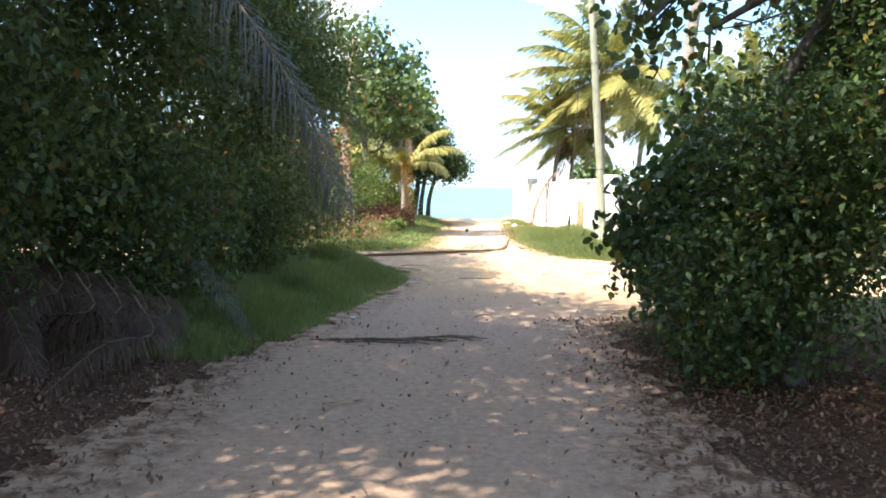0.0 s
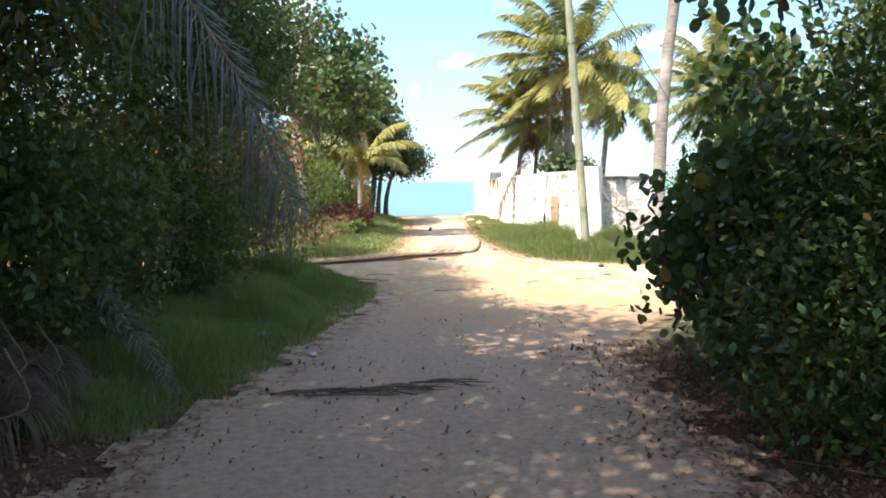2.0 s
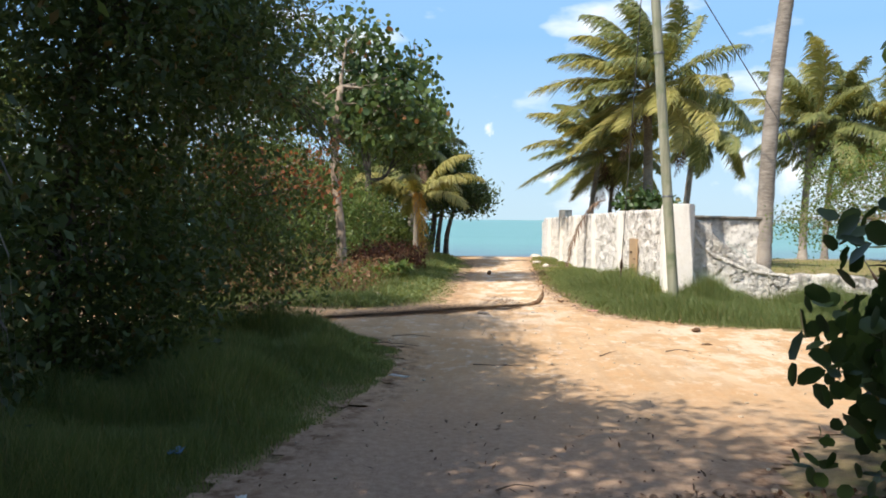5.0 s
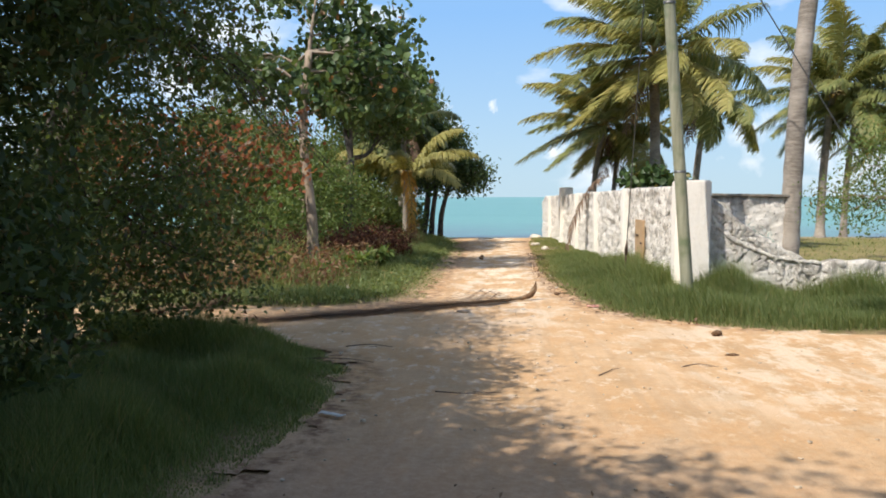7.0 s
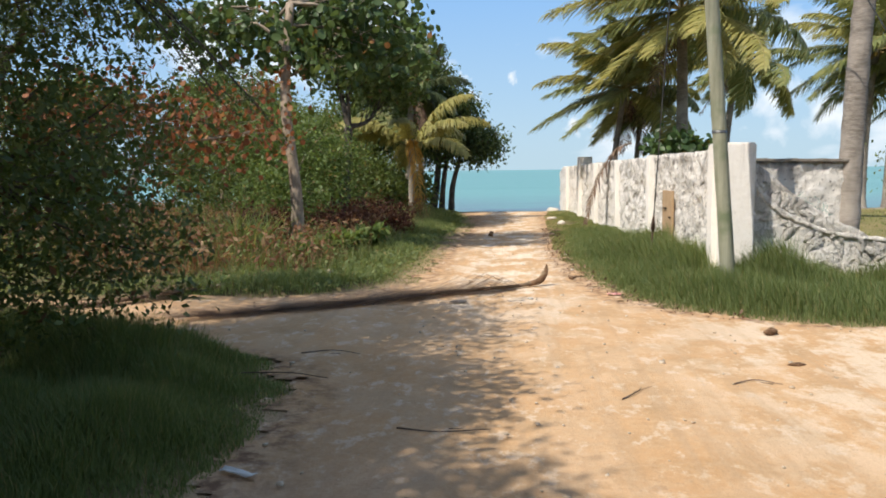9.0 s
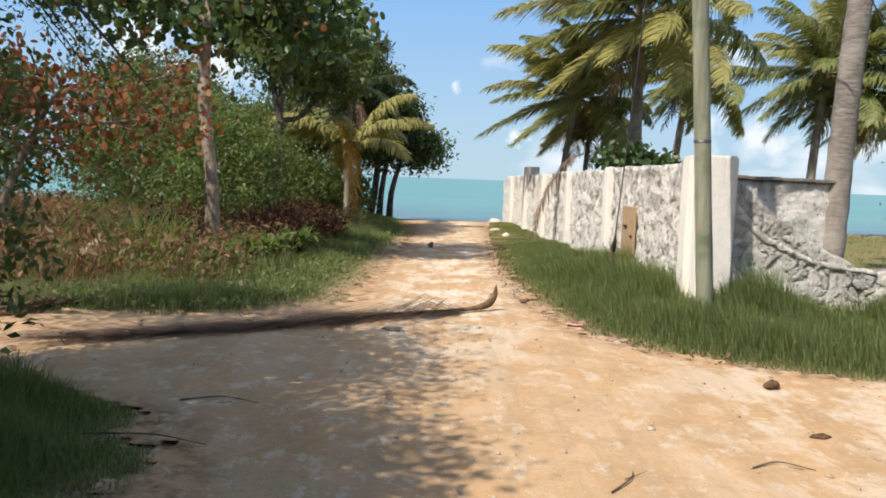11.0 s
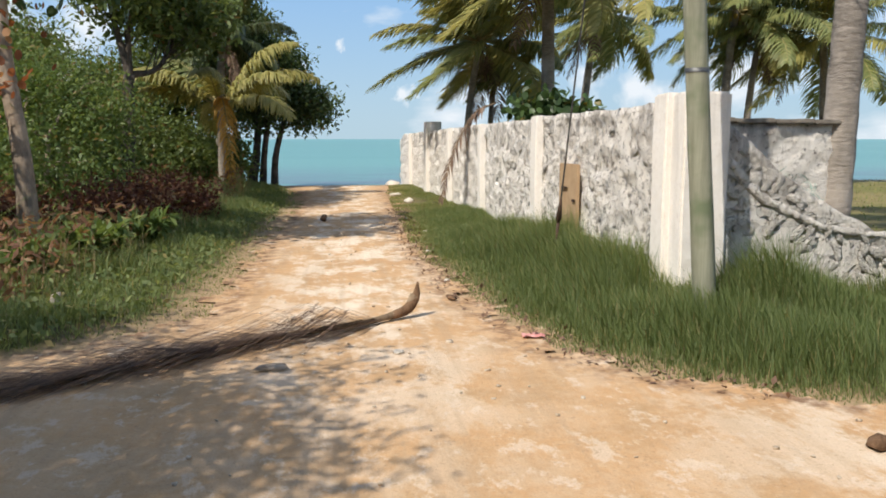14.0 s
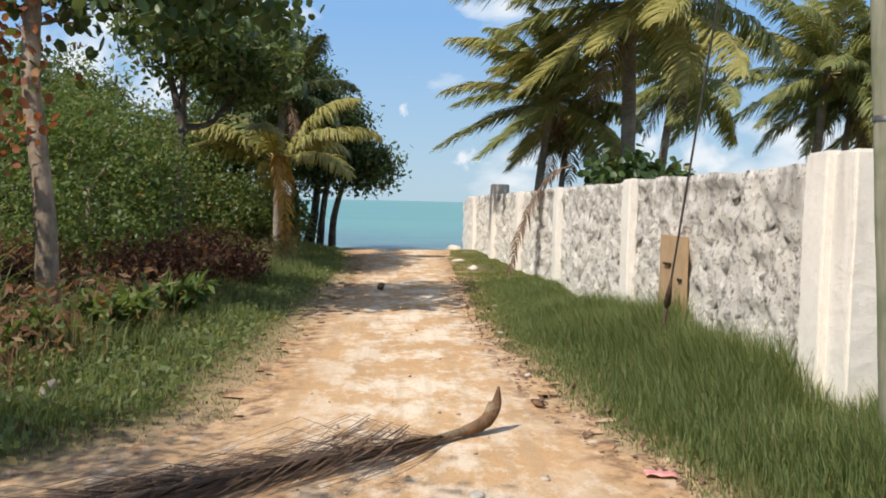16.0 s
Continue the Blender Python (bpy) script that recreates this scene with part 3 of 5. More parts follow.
me, v = rough_wall(1.75, 1.8, 0.32, lambda x: 1.93 + 0.02 * noise.noise((x * 2, 7, 1)))
wall_wear(me, v, lambda p: 0.25 + p[:, 0] * 0, lambda x: 1.93, 0.4)
wall_back = part("wall_south", me, M["rubble"], label="standing stretch of coral rubble wall behind the broken one", smooth=True)
tagged(wall_back, category="wall", kind="structure")
wall_back.matrix_world = pose(4.66, 22.5, 0, 0, 0, 2)


def box(sx, sy, sz, bevel=0.02, cuts=0, wobble=0.0):
    bm = bmesh.new()
    bmesh.ops.create_cube(bm, size=1)
    bmesh.ops.scale(bm, vec=(sx, sy, sz), verts=bm.verts)
    bmesh.ops.translate(bm, vec=(0, 0, sz / 2), verts=bm.verts)
    bmesh.ops.bevel(bm, geom=bm.edges, offset=bevel, segments=2, affect="EDGES")
    if cuts:
        bmesh.ops.subdivide_edges(bm, edges=bm.edges, cuts=cuts, use_grid_fill=True)
    if wobble:
        for q in bm.verts:
            q.co += Vector(noise.noise_vector(q.co * 3.0)) * wobble
    me = bpy.data.meshes.new("mesh")
    bm.to_mesh(me)
    bm.free()
    return me


def pebble_mesh(seed, size=(1, 1, 1), points=16):
    r = np.random.default_rng(seed)
    bm = bmesh.new()
    for p in unit(r.normal(size=(points, 3))) * r.uniform(0.8, 1.0, (points, 1)) * np.array(size) * 0.5:
        bm.verts.new(p)
    bmesh.ops.convex_hull(bm, input=bm.verts)
    bmesh.ops.delete(bm, geom=[q for q in bm.verts if not q.link_faces], context="VERTS")
    me = bpy.data.meshes.new("mesh")
    bm.to_mesh(me)
    bm.free()
    me.polygons.foreach_set("use_smooth", np.ones(len(me.polygons), bool))
    return me


# pillars of the main wall
def pillar(s, w, h, out=0.20, deep=0.14):
    me = box(w, deep, h + 0.1, 0.02, 3, 0.012)
    c = np.array([q.co for q in me.vertices])
    set_attr(me, "weathered", 0.35 * smooth01(c[:, 2], h - 0.4, h))
    set_attr(me, "worn", c[:, 2] * 0)
    ob = part("pillar", me, M["pillar"], label="smooth whitewashed plaster pillar")
    ob.matrix_world = pose(*on_main(s, out, -0.1), 0, 0, turn_main)
    keep = ob.matrix_world.copy()
    ob.parent = wall_main
    ob.matrix_parent_inverse = wall_main.matrix_world.inverted()
    ob.matrix_basis = keep
    return ob


for s, w, h in ((0.12, 0.32, 2.22), (5.0, 0.34, 2.13), (9.4, 0.32, 2.08), (13.6, 0.32, 2.04), (22.4, 0.32, 1.95)):
    pillar(s, w, h)
pillar(18.0, 0.6, 2.3, 0.02, 0.5)
corner = part("pillar", box(0.44, 0.5, 2.28, 0.025, 3, 0.012), M["pillar"], label="corner pillar of grey streaked plaster")
c = np.array([q.co for q in corner.data.vertices])
set_attr(corner.data, "weathered", 0.8 * smooth01(c[:, 2], 1.0, 2.1))
set_attr(corner.data, "worn", c[:, 2] * 0)
corner.matrix_world = pose(4.5, 21.9, -0.06, 0, 0, turn_main)
keep = corner.matrix_world.copy()
corner.parent = wall_main
corner.matrix_parent_inverse = wall_main.matrix_world.inverted()
corner.matrix_basis = keep

# smooth cement ramp on the broken edge of the low wall
me = quads(*tube(bend([(4.62, 21.76, 1.88), (4.78, 21.77, 1.55), (5.05, 21.78, 1.24), (5.5, 21.80, 0.98), (6.05, 21.83, 0.80), (6.8, 21.87, 0.70)], 44), [0.05, 0.06, 0.05, 0.04], 8, 0.35))
set_attr(me, "weathered", np.full(len(me.vertices), 0.5))
set_attr(me, "worn", np.full(len(me.vertices), 0.6))
ramp = part("cement_edge", me, M["rubble"], label="sloping grey cement edge on the broken wall", smooth=True)
ramp.parent = wall_low
ramp.matrix_parent_inverse = wall_low.matrix_world.inverted()

# coping of the low wall
coping = thing("wall_coping", "dark weathered cement coping on the rubble wall", "coping", kind="structure")
for k in range(4):
    ob = part("slab", box(0.465, 0.44, 0.055, 0.015, 2, 0.012), M["coping"], coping)
    ob.matrix_world = pose(4.9 + 0.47 * k, 22.52 + 0.016 * k, 1.93 - 0.006 * k, 0, 1, 2)

# board door in the main wall
door = thing("door_1", "closed tan board hatch set in the white wall", "door", kind="structure")
dm = pose(*on_main(3.25, 0.21, 0.02), 0, 0, turn_main)
for name, size, shift, mat in (("panel", (0.8, 0.05, 1.38), (0, 0, 0), "board"), ("batten", (0.78, 0.03, 0.07), (0, 0.04, 0.35), "board"), ("bolt", (0.22, 0.03, 0.03), (0.1, 0.045, 1.02), "iron"), ("hinge", (0.12, 0.02, 0.04), (-0.3, 0.04, 0.85), "iron")):
    ob = part(name, box(*size, 0.006), M[mat], door)
    ob.matrix_world = dm @ pose(*shift)

# ---------------------------------------------------------------- plants


def tree(name, label, base, trunk, limbs, blobs, leaf, leaf_mat, bark="bark", r=0.14, kind="folded", category="tree", spread=0.2, twigs=26):
    """trunk: points from the base; limbs: radius at their start; blobs: (centre, radii, clumps, leaves each)."""
    t = thing(name, label, category)
    path = bend([base, *trunk], 14)
    pieces = [tube(path, [r * 1.35, r, r * 0.9, r * 0.75], 9, 0.08)]
    foliage = []
    for c, rad, clumps, each in blobs:
        c = np.asarray(c, float)
        start = path[min(len(path) - 1, max(4, int(np.argmin(np.linalg.norm(path - c, axis=1)))))]
        mid = (start + c) / 2 + rng.normal(size=3) * 0.2
        line = bend([start, mid, c], 9)
        wood = [tube(line, [limbs, limbs * 0.55, limbs * 0.3], 6)]
        clumps = int(clumps * (1.3 if kind == "round" else 1.9))
        pts, ks = clumped(c, rad, clumps, each, spread, 0.25)
        for k in ks[: min(twigs, len(ks))]:
            s = line[rng.integers(2, 9)]
            bow = (s + k) / 2 + rng.normal(size=3) * 0.15
            wood.append(tube(bend([s, bow, k], 6), [limbs * 0.16, limbs * 0.05], 4))
        part("limb", join(wood), M[bark], t, smooth=True)
        foliage.append(round_leaves(pts, leaf, 1.1) if kind == "round" else leaves(pts, leaf, leaf * 0.5, droop=0.3))
    part("trunk", join(pieces), M[bark], t, smooth=True)
    part("crown", join(foliage), M[leaf_mat], t)
    return t


def frond_geometry(path, length, leaflets=46, droop=0.9, wind=(0, 0, 0), width=0.05, reach=1.0, ragged=0.12):
    """Leaflets along a rachis: each bends down and with the wind in three faces."""
    n = len(path)
    out = []
    s = np.linspace(0.14, 0.995, leaflets)
    idx = s * (n - 1)
    p = np.stack([np.interp(idx, np.arange(n), path[:, k]) for k in range(3)], 1)
    d = unit(np.gradient(path, axis=0))
    d = unit(np.stack([np.interp(idx, np.arange(n), d[:, k]) for k in range(3)], 1))
    side = unit(np.cross(d, np.array((0, 0, 1.0)) + 1e-3))
    size = reach * length * 0.24 * np.clip(np.sin(np.pi * (0.14 + 0.76 * s)), 0.2, 1)
    pull = np.array((0, 0, -1.0)) * droop + np.asarray(wind)
    for sign in (-1, 1):
        l = (size * rng.uniform(1 - 3 * ragged, 1 + ragged, leaflets))[:, None]
        jit = rng.normal(size=(leaflets, 3)) * 0.10
        a = unit(side * sign * 0.85 + d * 0.7 + jit + np.array((0, 0, 0.12)) + np.asarray(wind) * 0.4)
        b = unit(a + pull * 0.55 + jit)
        c = unit(b + pull * 0.9 + rng.normal(size=(leaflets, 3)) * 0.10)
        w = unit(np.cross(a, np.cross(d, a)) + d * 0.6) * width * 0.5
        q1 = p + a * l * 0.3
        q2 = q1 + b * l * 0.36
        q3 = q2 + c * l * 0.36
        v = np.stack([p - w * 0.5, p + w * 0.5, q1 + w, q1 - w, q2 + w * 0.8, q2 - w * 0.8, q3 + w * 0.1, q3 - w * 0.1], 1).reshape(-1, 3)
        k = np.arange(leaflets)[:, None] * 8
        out.append((v, np.stack([k + np.array(f) for f in ((0, 1, 2, 3), (3, 2, 4, 5), (5, 4, 6, 7))], 1).reshape(-1, 4)))
    return join(out)


def frond(parent, path, length, mat, stem="rachis", r=0.028, label="", **kw):
    f = part("frond", frond_geometry(path, length, **kw), M[mat], parent, label)
    part("stem", tube(path, [r, r * 0.6, r * 0.2], 5), M[stem], f, smooth=True)
    return f


def blown(start, azimuth, rise, length, wind, sag=0.9, n=14):
    """The bow of a frond's rachis under its weight and the wind."""
    d = np.array((math.cos(azimuth) * math.cos(rise), math.sin(azimuth) * math.cos(rise), math.sin(rise)))
    p, out = np.array(start, float), []
    for k in range(n):
        out.append(p.copy())
        s = k / n
        d = unit(d + (np.array((0, 0, -sag)) + np.asarray(wind)) * s * 2.4 / n)
        p = p + d * length / n
    return np.array(out)


def palm(label, base, lean, height, fronds, length, wind, r=0.15, yellow=0.25, nuts=6, sag=0.9, dry=2, droop=1.3, leaflets=96, lowest=-35, name="coconut_palm", steepest=80, leaf="palm_leaf"):
    t = thing(name, label, "palm tree")
    top = np.array(base) + np.array((*lean, height))
    path = bend([base, np.array(base) + np.array((lean[0] * 0.15, lean[1] * 0.15, height * 0.4)), np.array(base) + np.array((lean[0] * 0.55, lean[1] * 0.55, height * 0.75)), top], 60)
    rad = np.interp(np.linspace(0, 1, 60), [0, 0.06, 0.2, 1], [r * 1.5, r * 1.1, r, r * 0.72]) * (1 + 0.05 * (np.arange(60) % 2))
    part("trunk", tube(path, rad, 12, 0.02), M["palm_bark"], t, smooth=True)
    for k in range(fronds):
        az = k * 2.399 + rng.uniform(-0.2, 0.2)
        s = k / max(1, fronds - 1)
        rise = radians(steepest - (steepest - lowest) * s ** 0.85)
        mat = "palm_yellow" if rng.random() < yellow * (0.4 + s) else leaf
        l = length * rng.uniform(0.85, 1.1)
        frond(t, blown(top, az, rise, l, wind, sag), l, mat, droop=droop, wind=np.asarray(wind) * 0.7, leaflets=leaflets, width=0.06, reach=1.1)
    for k in range(dry):
        az = rng.uniform(0, 6.28)
        l = length * 0.75
        frond(t, blown(top - np.array((0, 0, 0.15)), az, radians(-45), l, np.asarray(wind) * 0.4, 1.4), l, "palm_dry", "rachis_dry", label="dead brown frond", droop=1.3, leaflets=30)
    for k in range(nuts):
        a = k * 1.05
        ob = part("coconut", pebble_mesh(40 + k % 3, (0.22, 0.22, 0.27), 24), M["coconut_green"], t)
        ob.location = top + np.array((0.24 * math.cos(a), 0.24 * math.sin(a), -0.22 - 0.1 * (k % 2)))
    return t


WIND = (-1.15, -0.1, 0.0)
palm("tall coconut palm with wind-swept fronds behind the white wall", (6.7, 36.2, 0), (-0.15, -0.2), 6.9, 34, 4.6, WIND, 0.2, 0.3, 8)
palm("coconut palm leaning over the white wall, fronds blown sideways", (4.7, 38.5, 0), (0.5, 0.3), 4.7, 22, 3.6, WIND, 0.12, 0.4, 0)
palm("slender coconut palm behind the white wall", (5.9, 41.0, 0), (0.3, 0), 4.8, 16, 3.0, WIND, 0.1, 0.3, 0)
palm("slim coconut palm far behind the wall", (9.9, 43.6, 0), (0.6, 0), 6.3, 26, 3.6, WIND, 0.16, 0.2, 5)
palm("coconut palm on the lawn with yellowing lower fronds", (15.6, 43.8, 0), (0.4, 0), 6.6, 28, 4.4, (-0.7, 0, 0.05), 0.18, 0.35, 6)
palm("coconut palm at the edge of the lawn by the sea", (19.8, 43.6, 0), (-0.3, 0), 5.8, 26, 4.4, (-0.6, 0, 0.05), 0.18, 0.4, 4)
palm("coconut palm standing by the shore beyond the lawn", (16.8, 44.2, 0), (0.5, 0), 6.2, 18, 3.4, (-0.6, 0, 0.05), 0.14, 0.3, 0)
palm("tall thick palm trunk growing against the broken wall", (6.42, 22.5, 0), (1.2, 0.3), 10.8, 20, 4.2, WIND, 0.17, 0.25, 8)
ladder = thing("ladder", "dark green ladder leaning on a palm trunk", "ladder")
for dx in (-0.2, 0.2):
    part("rail", tube([(19.75 + dx, 43.0, 0), (19.7 + dx, 43.35, 2.6)], [0.03, 0.03], 6), M["iron"], ladder)
for k in range(7):
    part("rung", tube([(19.53, 43.05 + 0.045 * k, 0.3 + 0.34 * k), (19.95, 43.05 + 0.045 * k, 0.3 + 0.34 * k)], [0.02, 0.02], 6), M["iron"], ladder)
# the two palms on the bank
young = palm("young coconut palm with yellow drooping fronds under the shore trees", (-2.6, 38.6, 0), (0, 0), 2.7, 7, 3.4, (-0.05, 0, 0), 0.12, 0.7, 0, 1.3, 0, lowest=10, steepest=58)
palm("dark coconut palm rising out of the shore trees", (-3.2, 42.5, 0), (0.2, 0), 5.3, 18, 3.0, (-0.7, 0, 0.1), 0.15, 0.0, 0, leaf="palm_dark")
for az, l in ((2.95, 3.6), (3.5, 3.2), (0.1, 3.5), (-0.5, 3.0)):
    frond(young, blown((-2.6, 38.6, 2.7), az, radians(40), l, (0, 0, 0), 1.35), l, "palm_yellow", droop=1.3, leaflets=96, width=0.06, reach=1.05)
hung = thing("hanging_frond", "orange dying palm frond hanging down to the weeds", "palm frond")
frond(hung, bend([(-2.6, 38.5, 2.9), (-2.45, 38.1, 2.85), (-2.3, 37.9, 1.8), (-2.3, 37.9, 0.35)], 14), 2.9, "palm_orange", r=0.025, droop=1.6, leaflets=64, width=0.045, reach=0.95)
# dry frond that hangs over the main wall
hung = thing("hanging_frond", "dead brown palm frond drooping over the white wall", "palm frond")
frond(hung, bend([(4.6, 33.2, 2.6), (4.1, 33.2, 2.35), (3.55, 33.1, 1.4), (3.25, 33.0, 0.25)], 14), 2.6, "palm_dry", "rachis_dry", droop=1.5, leaflets=44, reach=0.9, width=0.06)

# palm close to the track with dead grey fronds
near_palm = thing("coconut_palm", "palm in the thicket with grey dead fronds hanging over the verge", "palm tree")
part("trunk", tube(bend([(-4.9, 7.3, 0), (-4.6, 7.2, 2.4), (-3.6, 6.9, 4.6)], 30), [0.17, 0.13, 0.11], 10, 0.04), M["bark_dark"], near_palm, smooth=True)
frond(near_palm, bend([(-3.6, 6.9, 4.6), (-2.65, 6.6, 4.35), (-1.87, 6.4, 3.45), (-1.2, 6.25, 2.45), (-0.85, 6.1, 1.6)], 18), 4.6, "palm_grey", "rachis_dry", label="grey dead frond", droop=3.6, leaflets=160, width=0.013, reach=1.05)
frond(near_palm, bend([(-3.6, 6.9, 4.6), (-3.0, 6.4, 4.7), (-2.6, 6.0, 4.3), (-2.4, 5.8, 3.7)], 14), 3.0, "palm_grey", "rachis_dry", label="grey dead frond", droop=3.0, leaflets=90, width=0.02)
frond(near_palm, bend([(-3.6, 6.9, 4.6), (-2.5, 8.2, 5.2), (-1.7, 9.4, 5.0), (-1.3, 10.2, 4.5)], 14), 3.6, "palm_leaf", droop=1.4, leaflets=50, reach=0.7)
for k in range(7):
    l = 3.0 + 0.5 * (k % 3)
    frond(near_palm, blown((-3.6, 6.9, 4.6), 1.6 + 0.62 * k, radians(35 - 12 * (k % 3)), l, (0, 0, 0), 1.1), l, "palm_leaf" if k % 2 else "palm_dry", droop=1.2)

tree("thicket_tree", "low dark bush at the front of the thicket", (-4.2, 5.6, 0), [(-4.1, 5.6, 1.0), (-4.0, 5.6, 2.0)], 0.05, [((-4.0, 5.6, 2.4), (1.0, 1.5, 1.5), 90, 50), ((-4.4, 7.6, 2.4), (1.0, 1.2, 1.4), 80, 50)], 0.11, "leaf_dark", "bark_dark", 0.07, spread=0.24)
# thicket on the near bank: fine-leaved trees
thicket = "dense shady tree of fine dark leaves in the roadside thicket"
tree("thicket_tree", thicket, (-4.6, 3.0, 0), [(-4.5, 3.1, 2.5), (-4.2, 3.2, 4.6)], 0.10, [((-4.6, 2.6, 2.0), (1.5, 1.7, 1.9), 110, 60), ((-4.0, 3.6, 5.2), (2.2, 2.4, 1.8), 110, 60), ((-5.6, 5.0, 3.4), (1.8, 1.8, 2.6), 90, 60)], 0.12, "leaf_dark", "bark_dark", spread=0.24)
tree("thicket_tree", thicket, (-4.8, 8.6, 0), [(-4.7, 8.6, 2.6), (-4.3, 8.7, 5.0)], 0.11, [((-4.2, 9.0, 1.5), (1.5, 1.9, 1.7), 130, 60), ((-3.8, 8.8, 4.2), (1.7, 2.2, 1.8), 120, 60), ((-4.2, 8.6, 6.6), (2.2, 2.4, 1.5), 110, 55), ((-6.8, 8.5, 3.0), (1.8, 2.0, 3.0), 90, 60)], 0.12, "leaf_dark", "bark_dark", spread=0.24)
tree("thicket_tree", thicket, (-4.4, 13.2, 0), [(-4.3, 13.2, 2.4), (-3.8, 13.2, 4.8)], 0.11, [((-3.9, 12.6, 1.5), (1.45, 2.2, 1.7), 150, 60), ((-3.4, 13.0, 3.9), (1.6, 2.0, 1.4), 130, 60), ((-4.0, 12.2, 5.8), (1.6, 1.8, 1.2), 110, 55)], 0.11, "leaf_dark", "bark_dark", spread=0.24)
tree("feathery_tree", "spreading feathery tree with thin dark twigs over the verge", (-4.6, 16.4, 0), [(-4.5, 16.4, 2.2), (-4.0, 16.6, 4.2)], 0.10, [((-3.5, 16.0, 1.7), (1.6, 1.6, 1.6), 110, 60), ((-3.5, 16.4, 4.2), (1.6, 1.8, 1.1), 80, 50), ((-3.2, 16.8, 5.4), (1.5, 1.4, 0.7), 30, 30), ((-5.4, 17.8, 5.4), (2.0, 1.6, 1.0), 84, 36), ((-4.2, 14.8, 5.8), (1.8, 1.8, 1.1), 115, 55)], 0.095, "leaf_fine", "bark_dark", spread=0.26, twigs=30)
drooping = thing("feathery_branch", "thin dark drooping twigs with sparse feathery leaves", "branch", "drooping branches")
sprays = []
for k in range(16):
    tip = np.array((-3.3 + 0.135 * k + rng.uniform(-0.2, 0.2), 17.0 + rng.uniform(-0.5, 0.6), 3.3 - 0.06 * k + rng.uniform(-0.35, 0.35)))
    line = bend([(-4.05, 16.6, 4.15), (np.array((-4.0, 16.6, 4.2)) + tip) / 2 + np.array((0.1, 0, 0.35)), tip], 14)
    part("twig", tube(line, [0.018, 0.009, 0.004], 5), M["bark_dark"], drooping, smooth=True)
    for q in line[4:]:
        end = q + rng.normal(size=3) * np.array((0.2, 0.2, 0.12)) + np.array((0.06, 0, -0.12))
        side = bend([q, (q + end) / 2, end], 6)
        sprays.append(leaves(np.repeat(side, 5, 0) + rng.normal(size=(30, 3)) * 0.03, 0.05, 0.018))
part("foliage", join(sprays), M["leaf_fine"], drooping)
tree("thicket_tree", "dark leafy tree closing the thicket behind the verge", (-8.5, 11.0, 0), [(-8.5, 11, 3), (-8.3, 11, 5.5)], 0.12, [((-8.2, 11.0, 3.0), (2.0, 4.0, 3.0), 160, 50), ((-8.0, 11.0, 6.0), (2.6, 4.0, 2.0), 120, 50), ((-8.0, 4.5, 3.6), (2.0, 3.0, 3.6), 140, 50)], 0.14, "leaf_dark", "bark_dark", spread=0.32)
tree("shade_tree", "tall spreading tree whose high crown shades the track", (-5.6, 6.0, 0), [(-5.4, 6, 4), (-4.4, 5.6, 7.5)], 0.14, [((-3.6, 4.4, 9.0), (3.2, 3.2, 1.4), 170, 44), ((-1.2, 2.8, 8.9), (1.7, 2.0, 0.9), 34, 40), ((-5.6, 8.2, 8.4), (2.2, 2.0, 1.4), 90, 44), ((-3.8, 0.6, 9.0), (3.0, 3.2, 1.4), 120, 44), ((-6.6, 6, 7), (2.2, 5, 2.2), 150, 44), ((-1.4, -1.4, 8.6), (3.0, 2.8, 1.2), 170, 42), ((-5.6, 1.5, 6.5), (2.0, 2.4, 1.6), 110, 44)], 0.15, "leaf_dark", "bark_dark", 0.22, spread=0.34)
# behind the start
tree("thicket_tree", "tall leafy tree shading the start of the track", (-4.8, -4.0, 0), [(-4.6, -3.8, 3), (-3.6, -3.4, 5.6)], 0.14, [((-3.2, -3.0, 6.4), (2.8, 2.6, 1.5), 130, 50), ((-5.2, -1.0, 4.6), (2.4, 2.4, 2.4), 110, 50), ((-6.6, -1.6, 6.6), (2.4, 2.2, 1.4), 120, 50), ((-2.6, 0.6, 7.2), (1.9, 1.9, 1.0), 70, 45)], 0.14, "leaf_dark", "bark_dark", spread=0.3)
tree("thicket_tree", "tall leafy tree closing the track at its start", (3.4, -6.0, 0), [(3.3, -6, 3), (2.4, -6, 5.6)], 0.14, [((1.5, -6.2, 6.2), (3.2, 2.4, 1.6), 130, 50), ((4.8, -4.0, 3.2), (2.2, 3.2, 3.2), 140, 50)], 0.14, "leaf_dark", "bark_dark", spread=0.3)

# shrubs on the right
grape = "sea grape bush with broad round leathery leaves beside the track"
tree("sea_grape_bush", grape, (3.2, 8.2, 0), [(3.1, 8.2, 1.0), (2.9, 8.2, 2.0)], 0.05, [((2.6, 8.0, 1.35), (0.75, 0.8, 0.9), 46, 22), ((3.0, 8.9, 0.9), (0.8, 1.0, 0.9), 50, 24), ((2.2, 7.8, 1.5), (0.4, 0.4, 0.75), 12, 9), ((3.0, 7.5, 1.9), (0.7, 0.8, 0.7), 30, 18), ((3.2, 8.9, 2.8), (0.5, 0.7, 0.6), 24, 14)], 0.12, "leaf_grape", "bark_dark", 0.06, "round", "bush", 0.13, 16)
